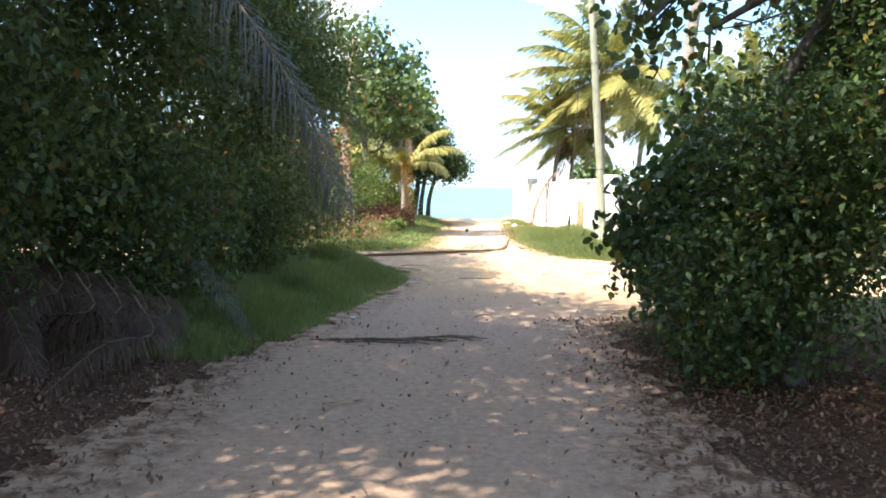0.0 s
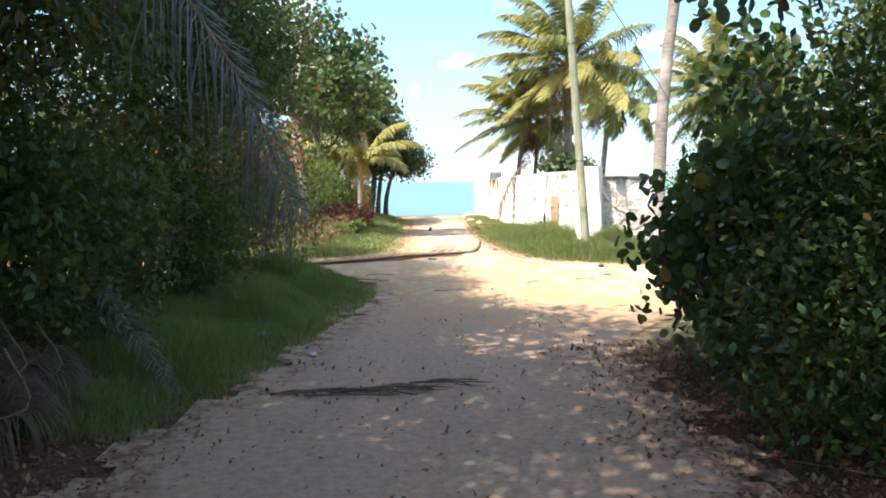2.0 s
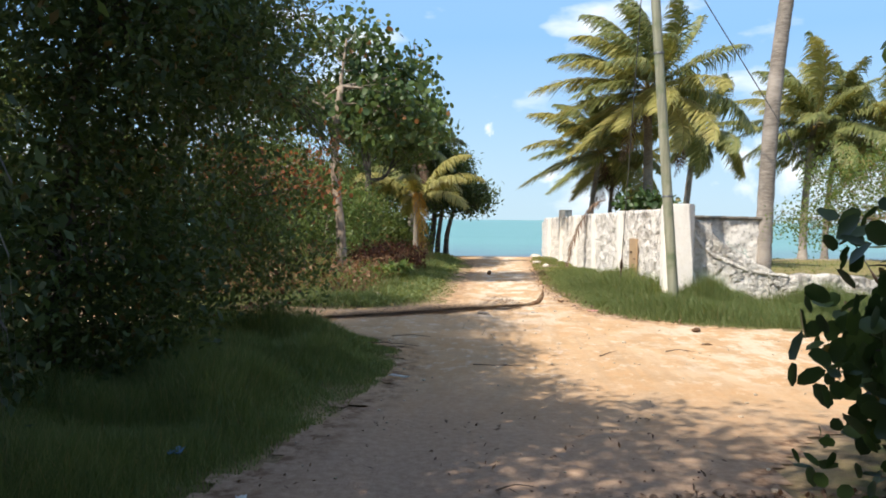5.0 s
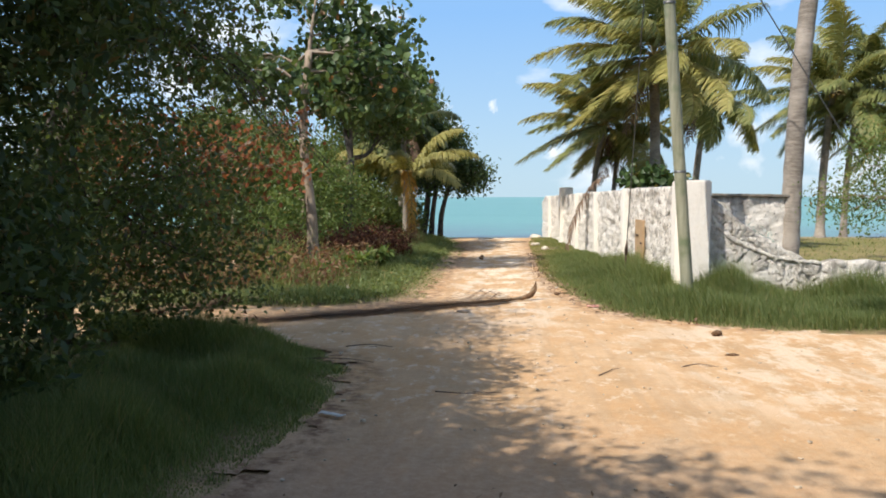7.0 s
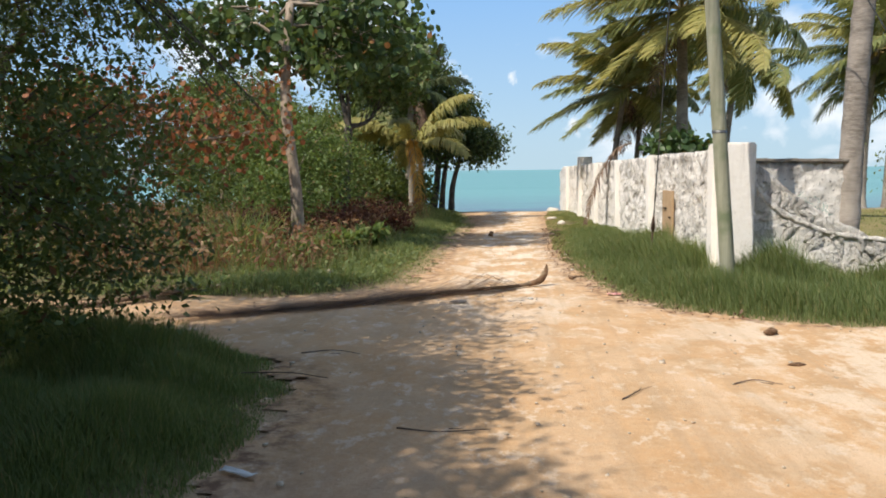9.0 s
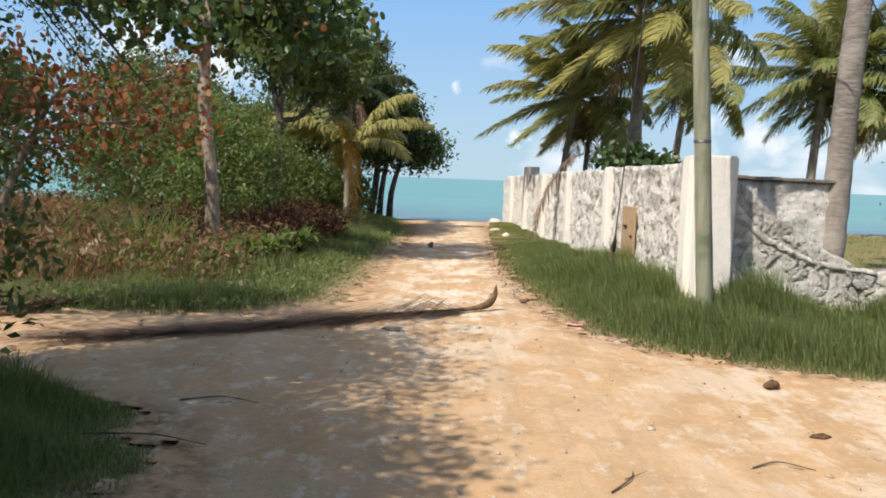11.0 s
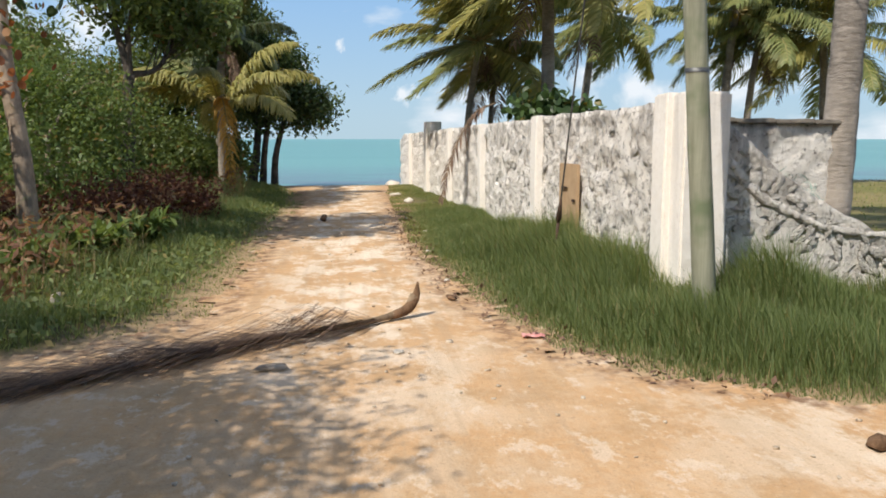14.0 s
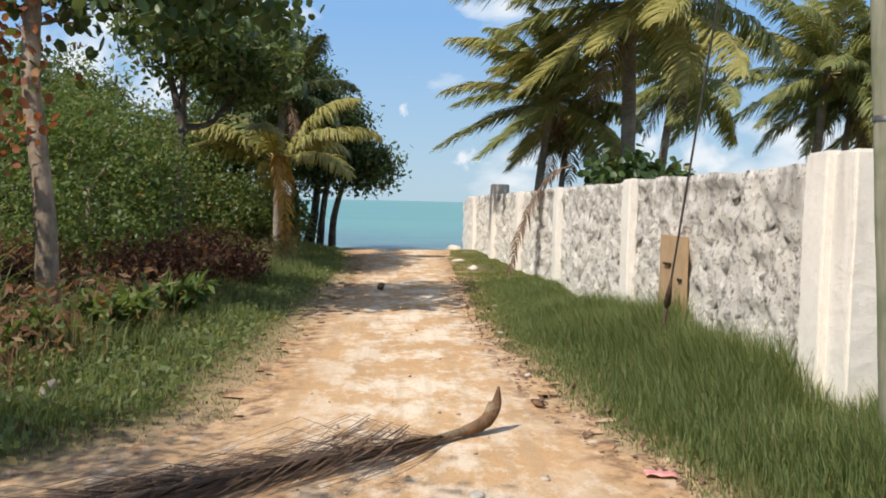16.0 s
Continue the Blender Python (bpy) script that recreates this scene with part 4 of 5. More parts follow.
tree("sea_grape_bush", "dense dark bush crowding the edge of the track", (3.3, 6.2, 0), [(3.2, 6.3, 1.4), (3.1, 6.3, 2.8)], 0.07, [((2.85, 6.4, 0.9), (0.85, 1.0, 0.9), 110, 40), ((3.3, 6.4, 2.0), (0.9, 1.2, 0.9), 110, 40), ((3.9, 6.6, 3.4), (0.85, 1.2, 1.0), 80, 40), ((4.4, 6.4, 4.6), (1.1, 1.5, 1.0), 80, 40), ((4.6, 5.2, 2.2), (1.6, 2.0, 2.2), 150, 45)], 0.09, "leaf_grape", "bark_dark", 0.08, "folded", "bush", 0.2)
tree("sea_grape_tree", "dark tree whose leafy sprays hang over the track", (4.4, 5.4, 0), [(4.3, 5.4, 2.4), (3.6, 5.6, 4.2)], 0.09, [((3.6, 5.6, 5.2), (1.5, 1.7, 0.9), 70, 30), ((2.5, 5.8, 3.9), (0.9, 0.4, 0.5), 12, 16), ((1.75, 5.9, 3.25), (0.35, 0.3, 0.42), 7, 14), ((2.3, 5.9, 3.2), (0.3, 0.3, 0.3), 4, 14), ((5.5, 3.0, 4.0), (2.0, 2.2, 2.4), 120, 40), ((4.2, 2.0, 2.4), (1.3, 1.9, 2.4), 140, 44)], 0.10, "leaf_dark", "bark_dark", 0.13, "round", "tree", 0.16)
tree("thicket_tree", "leafy green tree behind the dark roadside bush", (4.9, 9.8, 0), [(4.8, 9.8, 1.6), (4.5, 9.8, 3.2)], 0.08, [((4.5, 9.4, 1.3), (1.3, 1.2, 1.2), 110, 45), ((5.5, 9.4, 3.4), (1.3, 1.3, 1.2), 100, 45), ((6.4, 9.0, 3.0), (1.8, 2.0, 3.0), 130, 45)], 0.10, "leaf_mid", "bark_dark", 0.1, "folded", "tree", 0.2)
tree("feathery_tree", "small bright green feathery tree beside the side track", (8.4, 17.6, 0), [(8.3, 17.6, 1.4), (7.8, 17.8, 2.8)], 0.06, [((7.2, 18.2, 2.6), (1.5, 1.1, 0.8), 80, 50), ((8.4, 17.6, 3.4), (1.7, 1.5, 1.2), 90, 50), ((6.2, 18.5, 1.9), (0.9, 0.7, 0.35), 36, 40), ((9.4, 17.2, 2.0), (1.4, 1.4, 1.4), 70, 50)], 0.06, "leaf_bright", "bark", 0.08, "folded", "tree", 0.16)
tree("thicket_tree", "leafy tree on the far side of the side track", (12.0, 9.5, 0), [(12, 9.5, 2), (11.6, 9.6, 4)], 0.1, [((11.5, 9.5, 2.2), (2.4, 2.0, 2.2), 130, 50), ((11.5, 9.5, 5.0), (2.6, 2.2, 1.6), 110, 50)], 0.12, "leaf_mid", "bark_dark", 0.14, "folded", "tree", 0.28)

# far bank: the almond tree, bushes, the shore trees
tree("almond_tree", "slender almond tree with mottled bark and broad leaves", (-3.5, 25.9, 0), [(-3.55, 25.9, 1.6), (-3.75, 26.0, 3.4), (-3.6, 26.1, 5.4)], 0.05, [((-3.0, 26.5, 4.3), (1.2, 1.2, 0.35), 22, 11), ((-2.9, 27.3, 5.0), (1.1, 1.4, 0.4), 18, 11), ((-4.9, 26.2, 4.8), (1.7, 1.5, 0.45), 36, 11), ((-3.1, 28.0, 6.1), (1.3, 1.5, 0.5), 34, 11), ((-3.6, 27.0, 7.0), (1.8, 1.8, 0.5), 40, 11), ((-4.4, 28.3, 5.4), (1.3, 1.3, 0.5), 28, 11), ((-6.0, 26.0, 5.2), (1.4, 1.2, 0.4), 24, 11), ((-1.5, 27.0, 4.5), (1.1, 1.0, 0.3), 20, 11), ((-2.2, 26.5, 5.2), (1.2, 1.0, 0.35), 22, 11), ((-1.7, 28.4, 5.2), (0.9, 1.3, 0.6), 18, 11), ((-2.0, 28.6, 6.3), (1.0, 1.3, 0.6), 20, 11)], 0.19, "leaf_almond", "bark", 0.12, "round", "tree", 0.24, 12)
tree("almond_tree", "almond tree with rusty red withered leaves", (-7.0, 25.0, 0), [(-6.9, 25.0, 1.2), (-6.4, 25.1, 2.4)], 0.05, [((-5.4, 24.9, 2.9), (1.2, 0.9, 0.5), 30, 12), ((-6.8, 24.6, 3.2), (1.4, 1.0, 0.5), 34, 12), ((-4.2, 25.3, 2.7), (0.9, 0.6, 0.45), 16, 10), ((-4.1, 25.9, 3.6), (0.7, 0.6, 0.3), 10, 10), ((-8.4, 24.8, 3.0), (1.2, 1.0, 0.6), 30, 12), ((-6.0, 25.2, 2.1), (1.1, 0.7, 0.4), 14, 9)], 0.13, "leaf_red", "bark", 0.08, "round", "tree", 0.34, 34)
tree("thicket_tree", "dark thin-twigged tree behind the withered branches", (-9.5, 24.0, 0), [(-9.3, 24, 2.2), (-8.6, 24, 4.2)], 0.08, [((-8.0, 23.6, 5.2), (2.2, 1.4, 0.9), 70, 40), ((-10.4, 24, 4.6), (2.0, 2.0, 1.4), 90, 40)], 0.08, "leaf_fine", "bark_dark", 0.12, "folded", "tree", 0.26, 50)
for label, base, blobs in (
    ("bright green leafy bush on the bank", (-5.0, 31, 0), [((-4.8, 31, 1.3), (1.7, 2.0, 1.3), 80, 44), ((-5.6, 32, 2.8), (1.4, 1.8, 0.9), 50, 44), ((-4.0, 32, 2.3), (0.8, 1.0, 0.7), 26, 44)]),
    ("tall green bush among the weeds", (-7.8, 33, 0), [((-7.8, 33, 1.8), (2.0, 2.2, 1.6), 85, 44), ((-7.2, 34, 3.5), (1.6, 1.8, 0.7), 70, 44)]),
    ("rounded green bush before the shore trees", (-6.6, 37.5, 0), [((-6.6, 37.5, 1.6), (1.6, 2.0, 1.7), 110, 44), ((-6.8, 38, 3.4), (1.6, 1.8, 1.0), 80, 44)])):
    tree("bush", label, base, [np.array(base) + (0, 0, 0.8), np.array(base) + (0.1, 0, 1.8)], 0.05, blobs, 0.12, "leaf_bright" if base[0] > -6 else "leaf_mid", "bark", 0.06, "folded", "bush", 0.24, 10)
for label, base, h, blobs in (
    ("dark leafy tree standing over the green bushes", (-4.2, 33.5, 0), 3.2, [((-3.7, 33.5, 5.2), (1.4, 1.8, 1.0), 60, 40), ((-4.6, 34, 6.3), (1.1, 1.4, 0.6), 34, 40), ((-2.9, 35.0, 4.7), (1.0, 1.3, 0.8), 48, 40)]),
    ("dark broad-leaved shore tree with several trunks", (-2.6, 46.6, 0), 2.2, [((-2.2, 46.2, 3.6), (1.9, 2.2, 1.4), 130, 40), ((-0.3, 45.8, 2.9), (1.15, 1.4, 0.75), 52, 40), ((-1.5, 46, 4.6), (1.25, 1.6, 0.9), 62, 40), ((-2.7, 46.2, 5.9), (1.1, 1.5, 0.9), 60, 40), ((-4.0, 46.5, 7.0), (1.6, 2.0, 1.2), 90, 40)]),
    ("tall dark shore tree behind the small palm", (-5.2, 44.5, 0), 3.0, [((-4.6, 44.5, 4.0), (2.6, 2.4, 2.0), 170, 40), ((-5.2, 44.5, 6.8), (1.8, 2.0, 1.3), 110, 40), ((-7.0, 44, 2.2), (2.2, 2.2, 2.2), 130, 40), ((-3.6, 44.0, 1.0), (1.3, 1.0, 1.1), 70, 40)]),
    ("dark understory shrub before the shore trees", (-5.2, 42.2, 0), 1.0, [((-5.0, 42.4, 1.2), (1.8, 1.0, 1.4), 90, 40), ((-3.9, 41.6, 0.8), (0.9, 0.8, 0.9), 40, 40)]),
    ("dark understory shrub at the back of the field", (-9.0, 43.0, 0), 1.0, [((-9.0, 43.0, 1.5), (2.0, 1.0, 1.6), 100, 40)]),
    ("dark tree at the back of the weedy field", (-11, 42, 0), 3.0, [((-11, 42, 2.4), (3.2, 2.6, 2.4), 180, 40), ((-10.6, 42, 4.9), (2.6, 2.4, 1.2), 110, 40)]),
    ("dark tree in the row behind the field", (-17, 40, 0), 3.0, [((-17, 40, 2.4), (3.6, 2.6, 2.4), 180, 40), ((-16.2, 40, 4.6), (3.0, 2.4, 1.2), 110, 40)]),
    ("dark tree at the far end of the field", (-23, 36, 0), 3.0, [((-23, 36, 2.8), (3.6, 3.6, 3.0), 180, 40), ((-22.6, 36, 6.0), (3.2, 3.2, 1.6), 120, 40)]),
    ("leafy tree beside the crossing track", (-15, 26, 0), 3.0, [((-15, 26, 2.8), (3.0, 3.0, 2.8), 170, 40), ((-14.6, 26, 5.4), (2.8, 2.8, 1.6), 120, 40)]),
    ("leafy tree at the end of the crossing track", (-18, 18, 0), 3.0, [((-18, 18, 2.8), (2.6, 3.6, 2.8), 170, 40), ((-17.6, 18, 5.6), (2.6, 3.4, 1.8), 120, 40)])):
    tree("shore_tree", label, base, [np.array(base) + (0.2, 0, h * 0.5), np.array(base) + (0.3, 0, h)], 0.10, blobs, 0.20, "leaf_mid" if base[0] < -4 or base[1] < 35 else "leaf_dark", "bark_dark", 0.17, "folded", "tree", 0.30, 14)
for dx in (0.45, -0.5, 0.9):
    stem = tagged(part("tree_trunk", tube(bend([(-2.6 + dx, 46.3, -0.3), (-2.5 + dx, 46.3, 1.2), (-2.5 + dx * 1.6, 46.2, 3.0)], 10), [0.16, 0.12, 0.09], 8, 0.06), M["bark_dark"], smooth=True), "dark bare trunk of a shore tree", "tree trunk")
# sea grape behind the wall
tree("sea_grape_bush", "dark sea grape bush showing over the white wall", (6.2, 33.5, 0), [(6.2, 33.5, 1.2), (6.2, 33.5, 2.2)], 0.05, [((6.2, 33.6, 2.4), (1.2, 0.9, 0.6), 44, 16), ((6.4, 33.6, 1.3), (1.2, 1.0, 1.0), 50, 16)], 0.22, "leaf_grape", "bark_dark", 0.07, "round", "bush", 0.16, 12)


# ---------------------------------------------------------------- grass and weeds
def scatter(n, x0, x1, y0, y1, keep):
    x, y = rng.uniform(x0, x1, n), rng.uniform(y0, y1, n)
    k = keep(x, y)
    x, y = x[k], y[k]
    return np.stack([x, y, ground_z(x, y) - 0.02], 1)


def stuff(name, geometry, mat, label, category):
    return tagged(part(name, geometry, M[mat]), label, category, kind="stuff")


def wall_x(y):
    return 4.45 + (3.62 - 4.45) * (y - 22.0) / 26.4


def tuft(p, s, seed):
    return np.clip(0.65 + 0.7 * noise_at(p[:, 0], p[:, 1], s, seed), 0.2, 1.3)


p = scatter(330000, 1.9, 9.5, 17.8, 33, lambda x, y: (inside(x, y) < -0.12 * rng.random(len(x))) & (((x < wall_x(y) - 0.2) & (y > 21.6)) | ((y <= 21.6) & (y > 17.9))))
h = tuft(p, 0.9, 1.0) * 0.72 * smooth01(-inside(p[:, 0], p[:, 1]), 0.05, 1.6) * (0.55 + 0.45 * smooth01(p[:, 1], 19.6, 20.8)) * (1 - 0.75 * smooth01(p[:, 1], 25.0, 29)) * np.where(p[:, 0] > 5.2, 0.75, 1) + 0.05
stuff("tall_grass", blades(p, h, 0.0085, 0.42, (-0.12, 0)), "grass", "tall green grass growing thick along the foot of the wall", "grass")
p = scatter(60000, 1.9, 4.1, 25, 46, lambda x, y: (inside(x, y) < 0.05) & (x < wall_x(y) - 0.15))
stuff("short_grass", blades(p, 0.09 * tuft(p, 1.2, 3.0), 0.011, 0.6), "grass_short", "short patchy grass by the white wall", "grass")
p = scatter(200000, -4.6, -0.5, 6.8, 17.6, lambda x, y: (inside(x, y) < -0.10 * rng.random(len(x))) & (inside(x, y) > -2.6))
h = (0.10 + 0.42 * smooth01(-inside(p[:, 0], p[:, 1]), 0.0, 1.2)) * tuft(p, 1.1, 5.0)
stuff("verge_grass", blades(p, h, 0.009, 0.5), "grass", "lush green grass on the shaded verge", "grass")
p = scatter(150000, -9, 0.2, 19.6, 44, lambda x, y: (inside(x, y) < 0.05) & (inside(x, y) > -3.2))
h = (0.06 + 0.16 * smooth01(-inside(p[:, 0], p[:, 1]), 0.2, 1.2)) * tuft(p, 1.0, 7.0)
lush = rng.random(len(p)) < smooth01(-inside(p[:, 0], p[:, 1]), 0.1, 0.9)
stuff("bank_weeds", join([blades(p[lush], h[lush] * 1.5, 0.012, 0.7), leaves(p[lush][::4] + np.array((0, 0, 0.12)), 0.09, 0.045)]), "grass", "low green grass and weeds on the far bank", "grass")
p, h = p[~lush], h[~lush]
stuff("bank_grass", blades(p, h, 0.011, 0.6), "grass_short", "short trodden grass along the far bank", "grass")
p = scatter(36000, -14, -1.0, 21.8, 42, lambda x, y: (inside(x, y) < -1.75) & (noise_at(x, y, 0.45, 2.0) > -0.04))
stuff("dry_weeds", join([blades(p[::3], 0.8 * tuft(p[::3], 0.8, 8.0), 0.011, 0.75), leaves(p + rng.uniform(0.05, 1, (len(p), 1)) * np.array((0, 0, 0.8)) + rng.normal(size=(len(p), 3)) * 0.05, 0.15, 0.05, 0.7, 0.3)]), "weed_red", "tangle of dry reddish brown weeds", "weeds")
p = scatter(16000, -14, -0.9, 22.6, 42, lambda x, y: inside(x, y) < -1.5)
stuff("straw_grass", blades(p, 0.7 * tuft(p, 0.9, 9.0), 0.009, 0.35), "straw", "bleached straw grass stalks among the weeds", "grass")
p = scatter(30000, -22, -2.0, 22.5, 40, lambda x, y: (inside(x, y) < -1.3) & (noise_at(x, y, 0.4, 6.0) > -0.25))
stuff("green_weeds", join([blades(p, 0.75 * tuft(p, 0.7, 4.0), 0.016, 0.4), leaves(p + rng.uniform(0, 1, (len(p), 1)) * np.array((0, 0, 0.6)), 0.14, 0.05)]), "grass", "tall green weeds on the far bank", "weeds")
p = scatter(9000, 5.5, 30, 22.5, 45, lambda x, y: x > 5.4)
stuff("lawn_grass", blades(p, 0.09, 0.03, 0.7), "grass_short", "thin yellowed lawn behind the broken wall", "grass")


def leafy_weed(label, at, size, count):
    t = thing("leafy_weed", label, "plant", "leafy weeds on the bank")
    stems, lv = [], []
    for k in range(count):
        a, l = rng.uniform(0, 6.28), size * rng.uniform(0.6, 1.1)
        tip = np.array(at) + np.array((math.cos(a) * l * 0.6, math.sin(a) * l * 0.6, l))
        line = bend([at, (np.array(at) + tip) / 2 + np.array((0, 0, 0.1)), tip], 8)
        stems.append(tube(line, [0.012, 0.005], 4))
        lv.append(leaves(np.repeat(line[3:], 7, 0) + rng.normal(size=(35, 3)) * 0.03, 0.24, 0.085, 0.2, 0.8, (math.cos(a) * 0.5, math.sin(a) * 0.5, 0)))
    part("stem", join(stems), M["leaf_mid"], t)
    part("foliage", join(lv), M["leaf_bright"], t)


leafy_weed("bright green weed with long pointed leaves", (-2.35, 24.9, 0.05), 0.5, 12)
leafy_weed("bright green weed with long pointed leaves", (-2.1, 26.6, 0.05), 0.5, 9)
leafy_weed("low green weed beside the almond tree", (-2.9, 23.9, 0.05), 0.4, 10)
for label, at, size in (("dark maroon withered bush among the weeds", (-3.1, 28.2, 0.02), 0.75), ("dark maroon withered bush among the weeds", (-2.6, 30.2, 0.02), 0.7), ("brown withered bush beside the almond tree", (-4.6, 27.0, 0.02), 0.7)):
    tree("dry_bush", label, at, [np.array(at) + (0.02, 0, 0.2), np.array(at) + (0, 0.03, 0.45)], 0.018, [(np.array(at) + (0, 0, size * 0.75), (0.75, 0.8, size * 0.65), 40, 22), (np.array(at) + (0.35, 0.8, size * 0.65), (0.6, 0.7, size * 0.5), 26, 22)], 0.12, "weed_dark", "twig", 0.02, "folded", "bush", 0.16, 18)
for at in ((-4.15, 24.2, 0.0), (-3.85, 24.6, 0.0), (-4.6, 24.5, 0.0)):
    reed = thing("reed_clump", "tall green reeds with long bending blades", "plant", "reeds on the bank", at=at)
    q = np.stack([rng.normal(size=130) * 0.2, rng.normal(size=130) * 0.2, np.zeros(130)], 1)
    part("foliage", blades(q, 1.15, 0.03, 0.75), M["grass"], reed)


# ---------------------------------------------------------------- pole and wires
POLE, POLE_TOP = np.array((4.19, 20.85, -0.2)), np.array((3.45, 20.85, 9.0))
pole = thing("utility_pole", "weathered grey-green wooden utility pole leaning over the grass", "utility pole")
part("post", tube(np.linspace(POLE, POLE_TOP, 30), [0.105, 0.098, 0.085], 16, 0.02), M["pole"], pole, smooth=True)
for z in (2.35, 5.2):
    q = POLE + (POLE_TOP - POLE) * (z + 0.2) / 9.2
    part("band", tube([q - np.array((0, 0, 0.02)), q + np.array((0, 0, 0.02))], [0.105, 0.105], 16), M["wire"], pole, "thin metal band")
crossing = part("cap", tube([POLE_TOP, POLE_TOP + np.array((0, 0, 0.03))], [0.1, 0.06], 12), M["wire"], pole)
for label, end, start in (("thin steel guy wire running from the pole to the ground", np.array((3.62, 24.2, -0.05)), 0.93), ("steel guy wire stretched from the pole towards the lawn", np.array((8.9, 21.5, -0.05)), 0.89)):
    w = thing("guy_wire", label, "wire", "guy wires of the pole")
    q = POLE + (POLE_TOP - POLE) * start
    part("cable", tube(np.linspace(end, q, 8), [0.011, 0.011], 6), M["wire"], w)
    d = (q - end) / np.linalg.norm(q - end)
    part("anchor_rod", tube([end, end + d * 0.85], [0.02, 0.02], 6), M["iron"], w)
    part("clamp", tube([end + d * 0.8, end + d * 0.86, end + d * 0.95, end + d * 1.15], [0.018, 0.04, 0.035, 0.012], 8), M["iron"], w)

# ---------------------------------------------------------------- fallen things
fallen = thing("fallen_frond", "long dry brown palm frond lying across the track", "palm frond", "fallen fronds")
spine = bend([(1.56, 21.72, 0.22), (1.45, 21.66, 0.10), (1.1, 21.4, 0.05), (0.35, 20.95, 0.05), (-0.6, 20.3, 0.05), (-1.6, 19.6, 0.04), (-2.75, 18.95, 0.03)], 30)


def lying_leaflets(spine, count, reach, arch):
    """Dry leaflets swept back along a fallen frond, some standing in arches."""
    n = len(spine)
    s = rng.uniform(0.0, 1.0, count) ** 0.8 * 0.72 + 0.28
    p = np.stack([np.interp(s * (n - 1), np.arange(n), spine[:, k]) for k in range(3)], 1)
    d = unit(np.gradient(spine, axis=0))
    d = unit(np.stack([np.interp(s * (n - 1), np.arange(n), d[:, k]) for k in range(3)], 1))
    side = unit(np.cross(d, np.array((0, 0, 1.0)))) * rng.choice([-1, 1], count)[:, None]
    l = (reach * rng.uniform(0.5, 1.1, count))[:, None]
    a = unit(d * 0.9 + side * rng.uniform(0.06, 0.45, (count, 1)) + np.array((0, 0, 1)) * rng.uniform(0.0, 1, (count, 1)) * (arch * np.where(s < 0.46, 2.2, 1.0))[:, None])
    m = p + a * l * 0.5
    t = p + a * l * 0.55 + unit(d + side * rng.uniform(0.0, 0.45, (count, 1))) * l * 0.5
    t[:, 2] = rng.uniform(0.012, 0.06, count)
    w = unit(np.cross(a, np.array((0, 0, 1.0)))) * 0.0065
    v = np.stack([p - w, p + w, m + w, m - w, t + w * 0.2, t - w * 0.2], 1).reshape(-1, 3)
    k = np.arange(count)[:, None] * 6
    return v, np.stack([k + np.array([0, 1, 2, 3]), k + np.array([3, 2, 4, 5])], 1).reshape(-1, 4)


part("stem", tube(spine, [0.05, 0.036, 0.03, 0.026, 0.022, 0.018, 0.01], 8), M["rachis_dry"], fallen, smooth=True)
part("butt", tube(bend([(1.59, 21.73, 0.36), (1.57, 21.72, 0.22), (1.48, 21.67, 0.10), (1.30, 21.55, 0.06)], 9), [0.008, 0.045, 0.055, 0.036], 9), M["coconut"], fallen, "split brown butt", smooth=True)
tagged(part("leaflet_mass", lying_leaflets(spine, 640, 1.15, 0.22), M["palm_dry"], fallen), kind="stuff")
fallen = thing("fallen_frond", "dry brown palm frond lying at the side track", "palm frond", "fallen fronds")
spine = bend([(-3.0, 21.2, 0.12), (-3.7, 20.6, 0.12), (-4.6, 19.7, 0.06), (-5.8, 19.0, 0.04)], 20)
part("stem", tube(spine, [0.045, 0.03, 0.012], 7), M["rachis_dry"], fallen, smooth=True)
tagged(part("leaflet_mass", lying_leaflets(spine, 380, 0.7, 0.35), M["palm_dry"], fallen), kind="stuff")
for k in range(13):
    a = 0.5 + 0.33 * k
    at = np.array((-4.6 + 0.15 * k, 6.6 + 0.28 * (k % 4), 1.0 - 0.055 * k))
    fallen = thing("dead_frond", "dead brown palm frond heaped under the thicket", "palm frond", "heap of dead fronds")
    end = at + np.array((1.3 * math.cos(-a), -1.2 * abs(math.sin(a)) - 0.3, -at[2] + 0.1))
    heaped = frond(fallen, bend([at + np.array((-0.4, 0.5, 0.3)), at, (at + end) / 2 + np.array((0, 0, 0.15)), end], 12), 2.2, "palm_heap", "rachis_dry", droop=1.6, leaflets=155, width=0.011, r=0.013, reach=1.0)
    tagged(heaped, kind="stuff")
fallen = thing("dead_frond", "grey palm frond drooping from the verge to the ground", "palm frond", "heap of dead fronds")
frond(fallen, bend([(-3.2, 8.7, 0.95), (-2.9, 8.5, 0.75), (-2.55, 8.25, 0.4), (-2.15, 7.9, 0.06)], 12), 1.5, "palm_grey", "rachis_dry", droop=0.7, leaflets=40, width=0.010, r=0.010, reach=0.9)


def twig_line(name, label, pts, r, mat="twig", side=3):
    t = thing(name, label, "twig", "fallen twigs")
    part("stick", tube(bend(pts, 10), [r, r * 0.4], 6, 0.1), M[mat], t)
    pts = np.asarray(pts, float)
    for k in range(side):
        s = pts[0] + (pts[-1] - pts[0]) * rng.uniform(0.3, 0.9)
        part("side_twig", tube([s, s + np.array((rng.uniform(-0.2, 0.2), rng.uniform(-0.15, 0.15), 0.02))], [r * 0.5, r * 0.2], 4), M[mat], t)
    return t


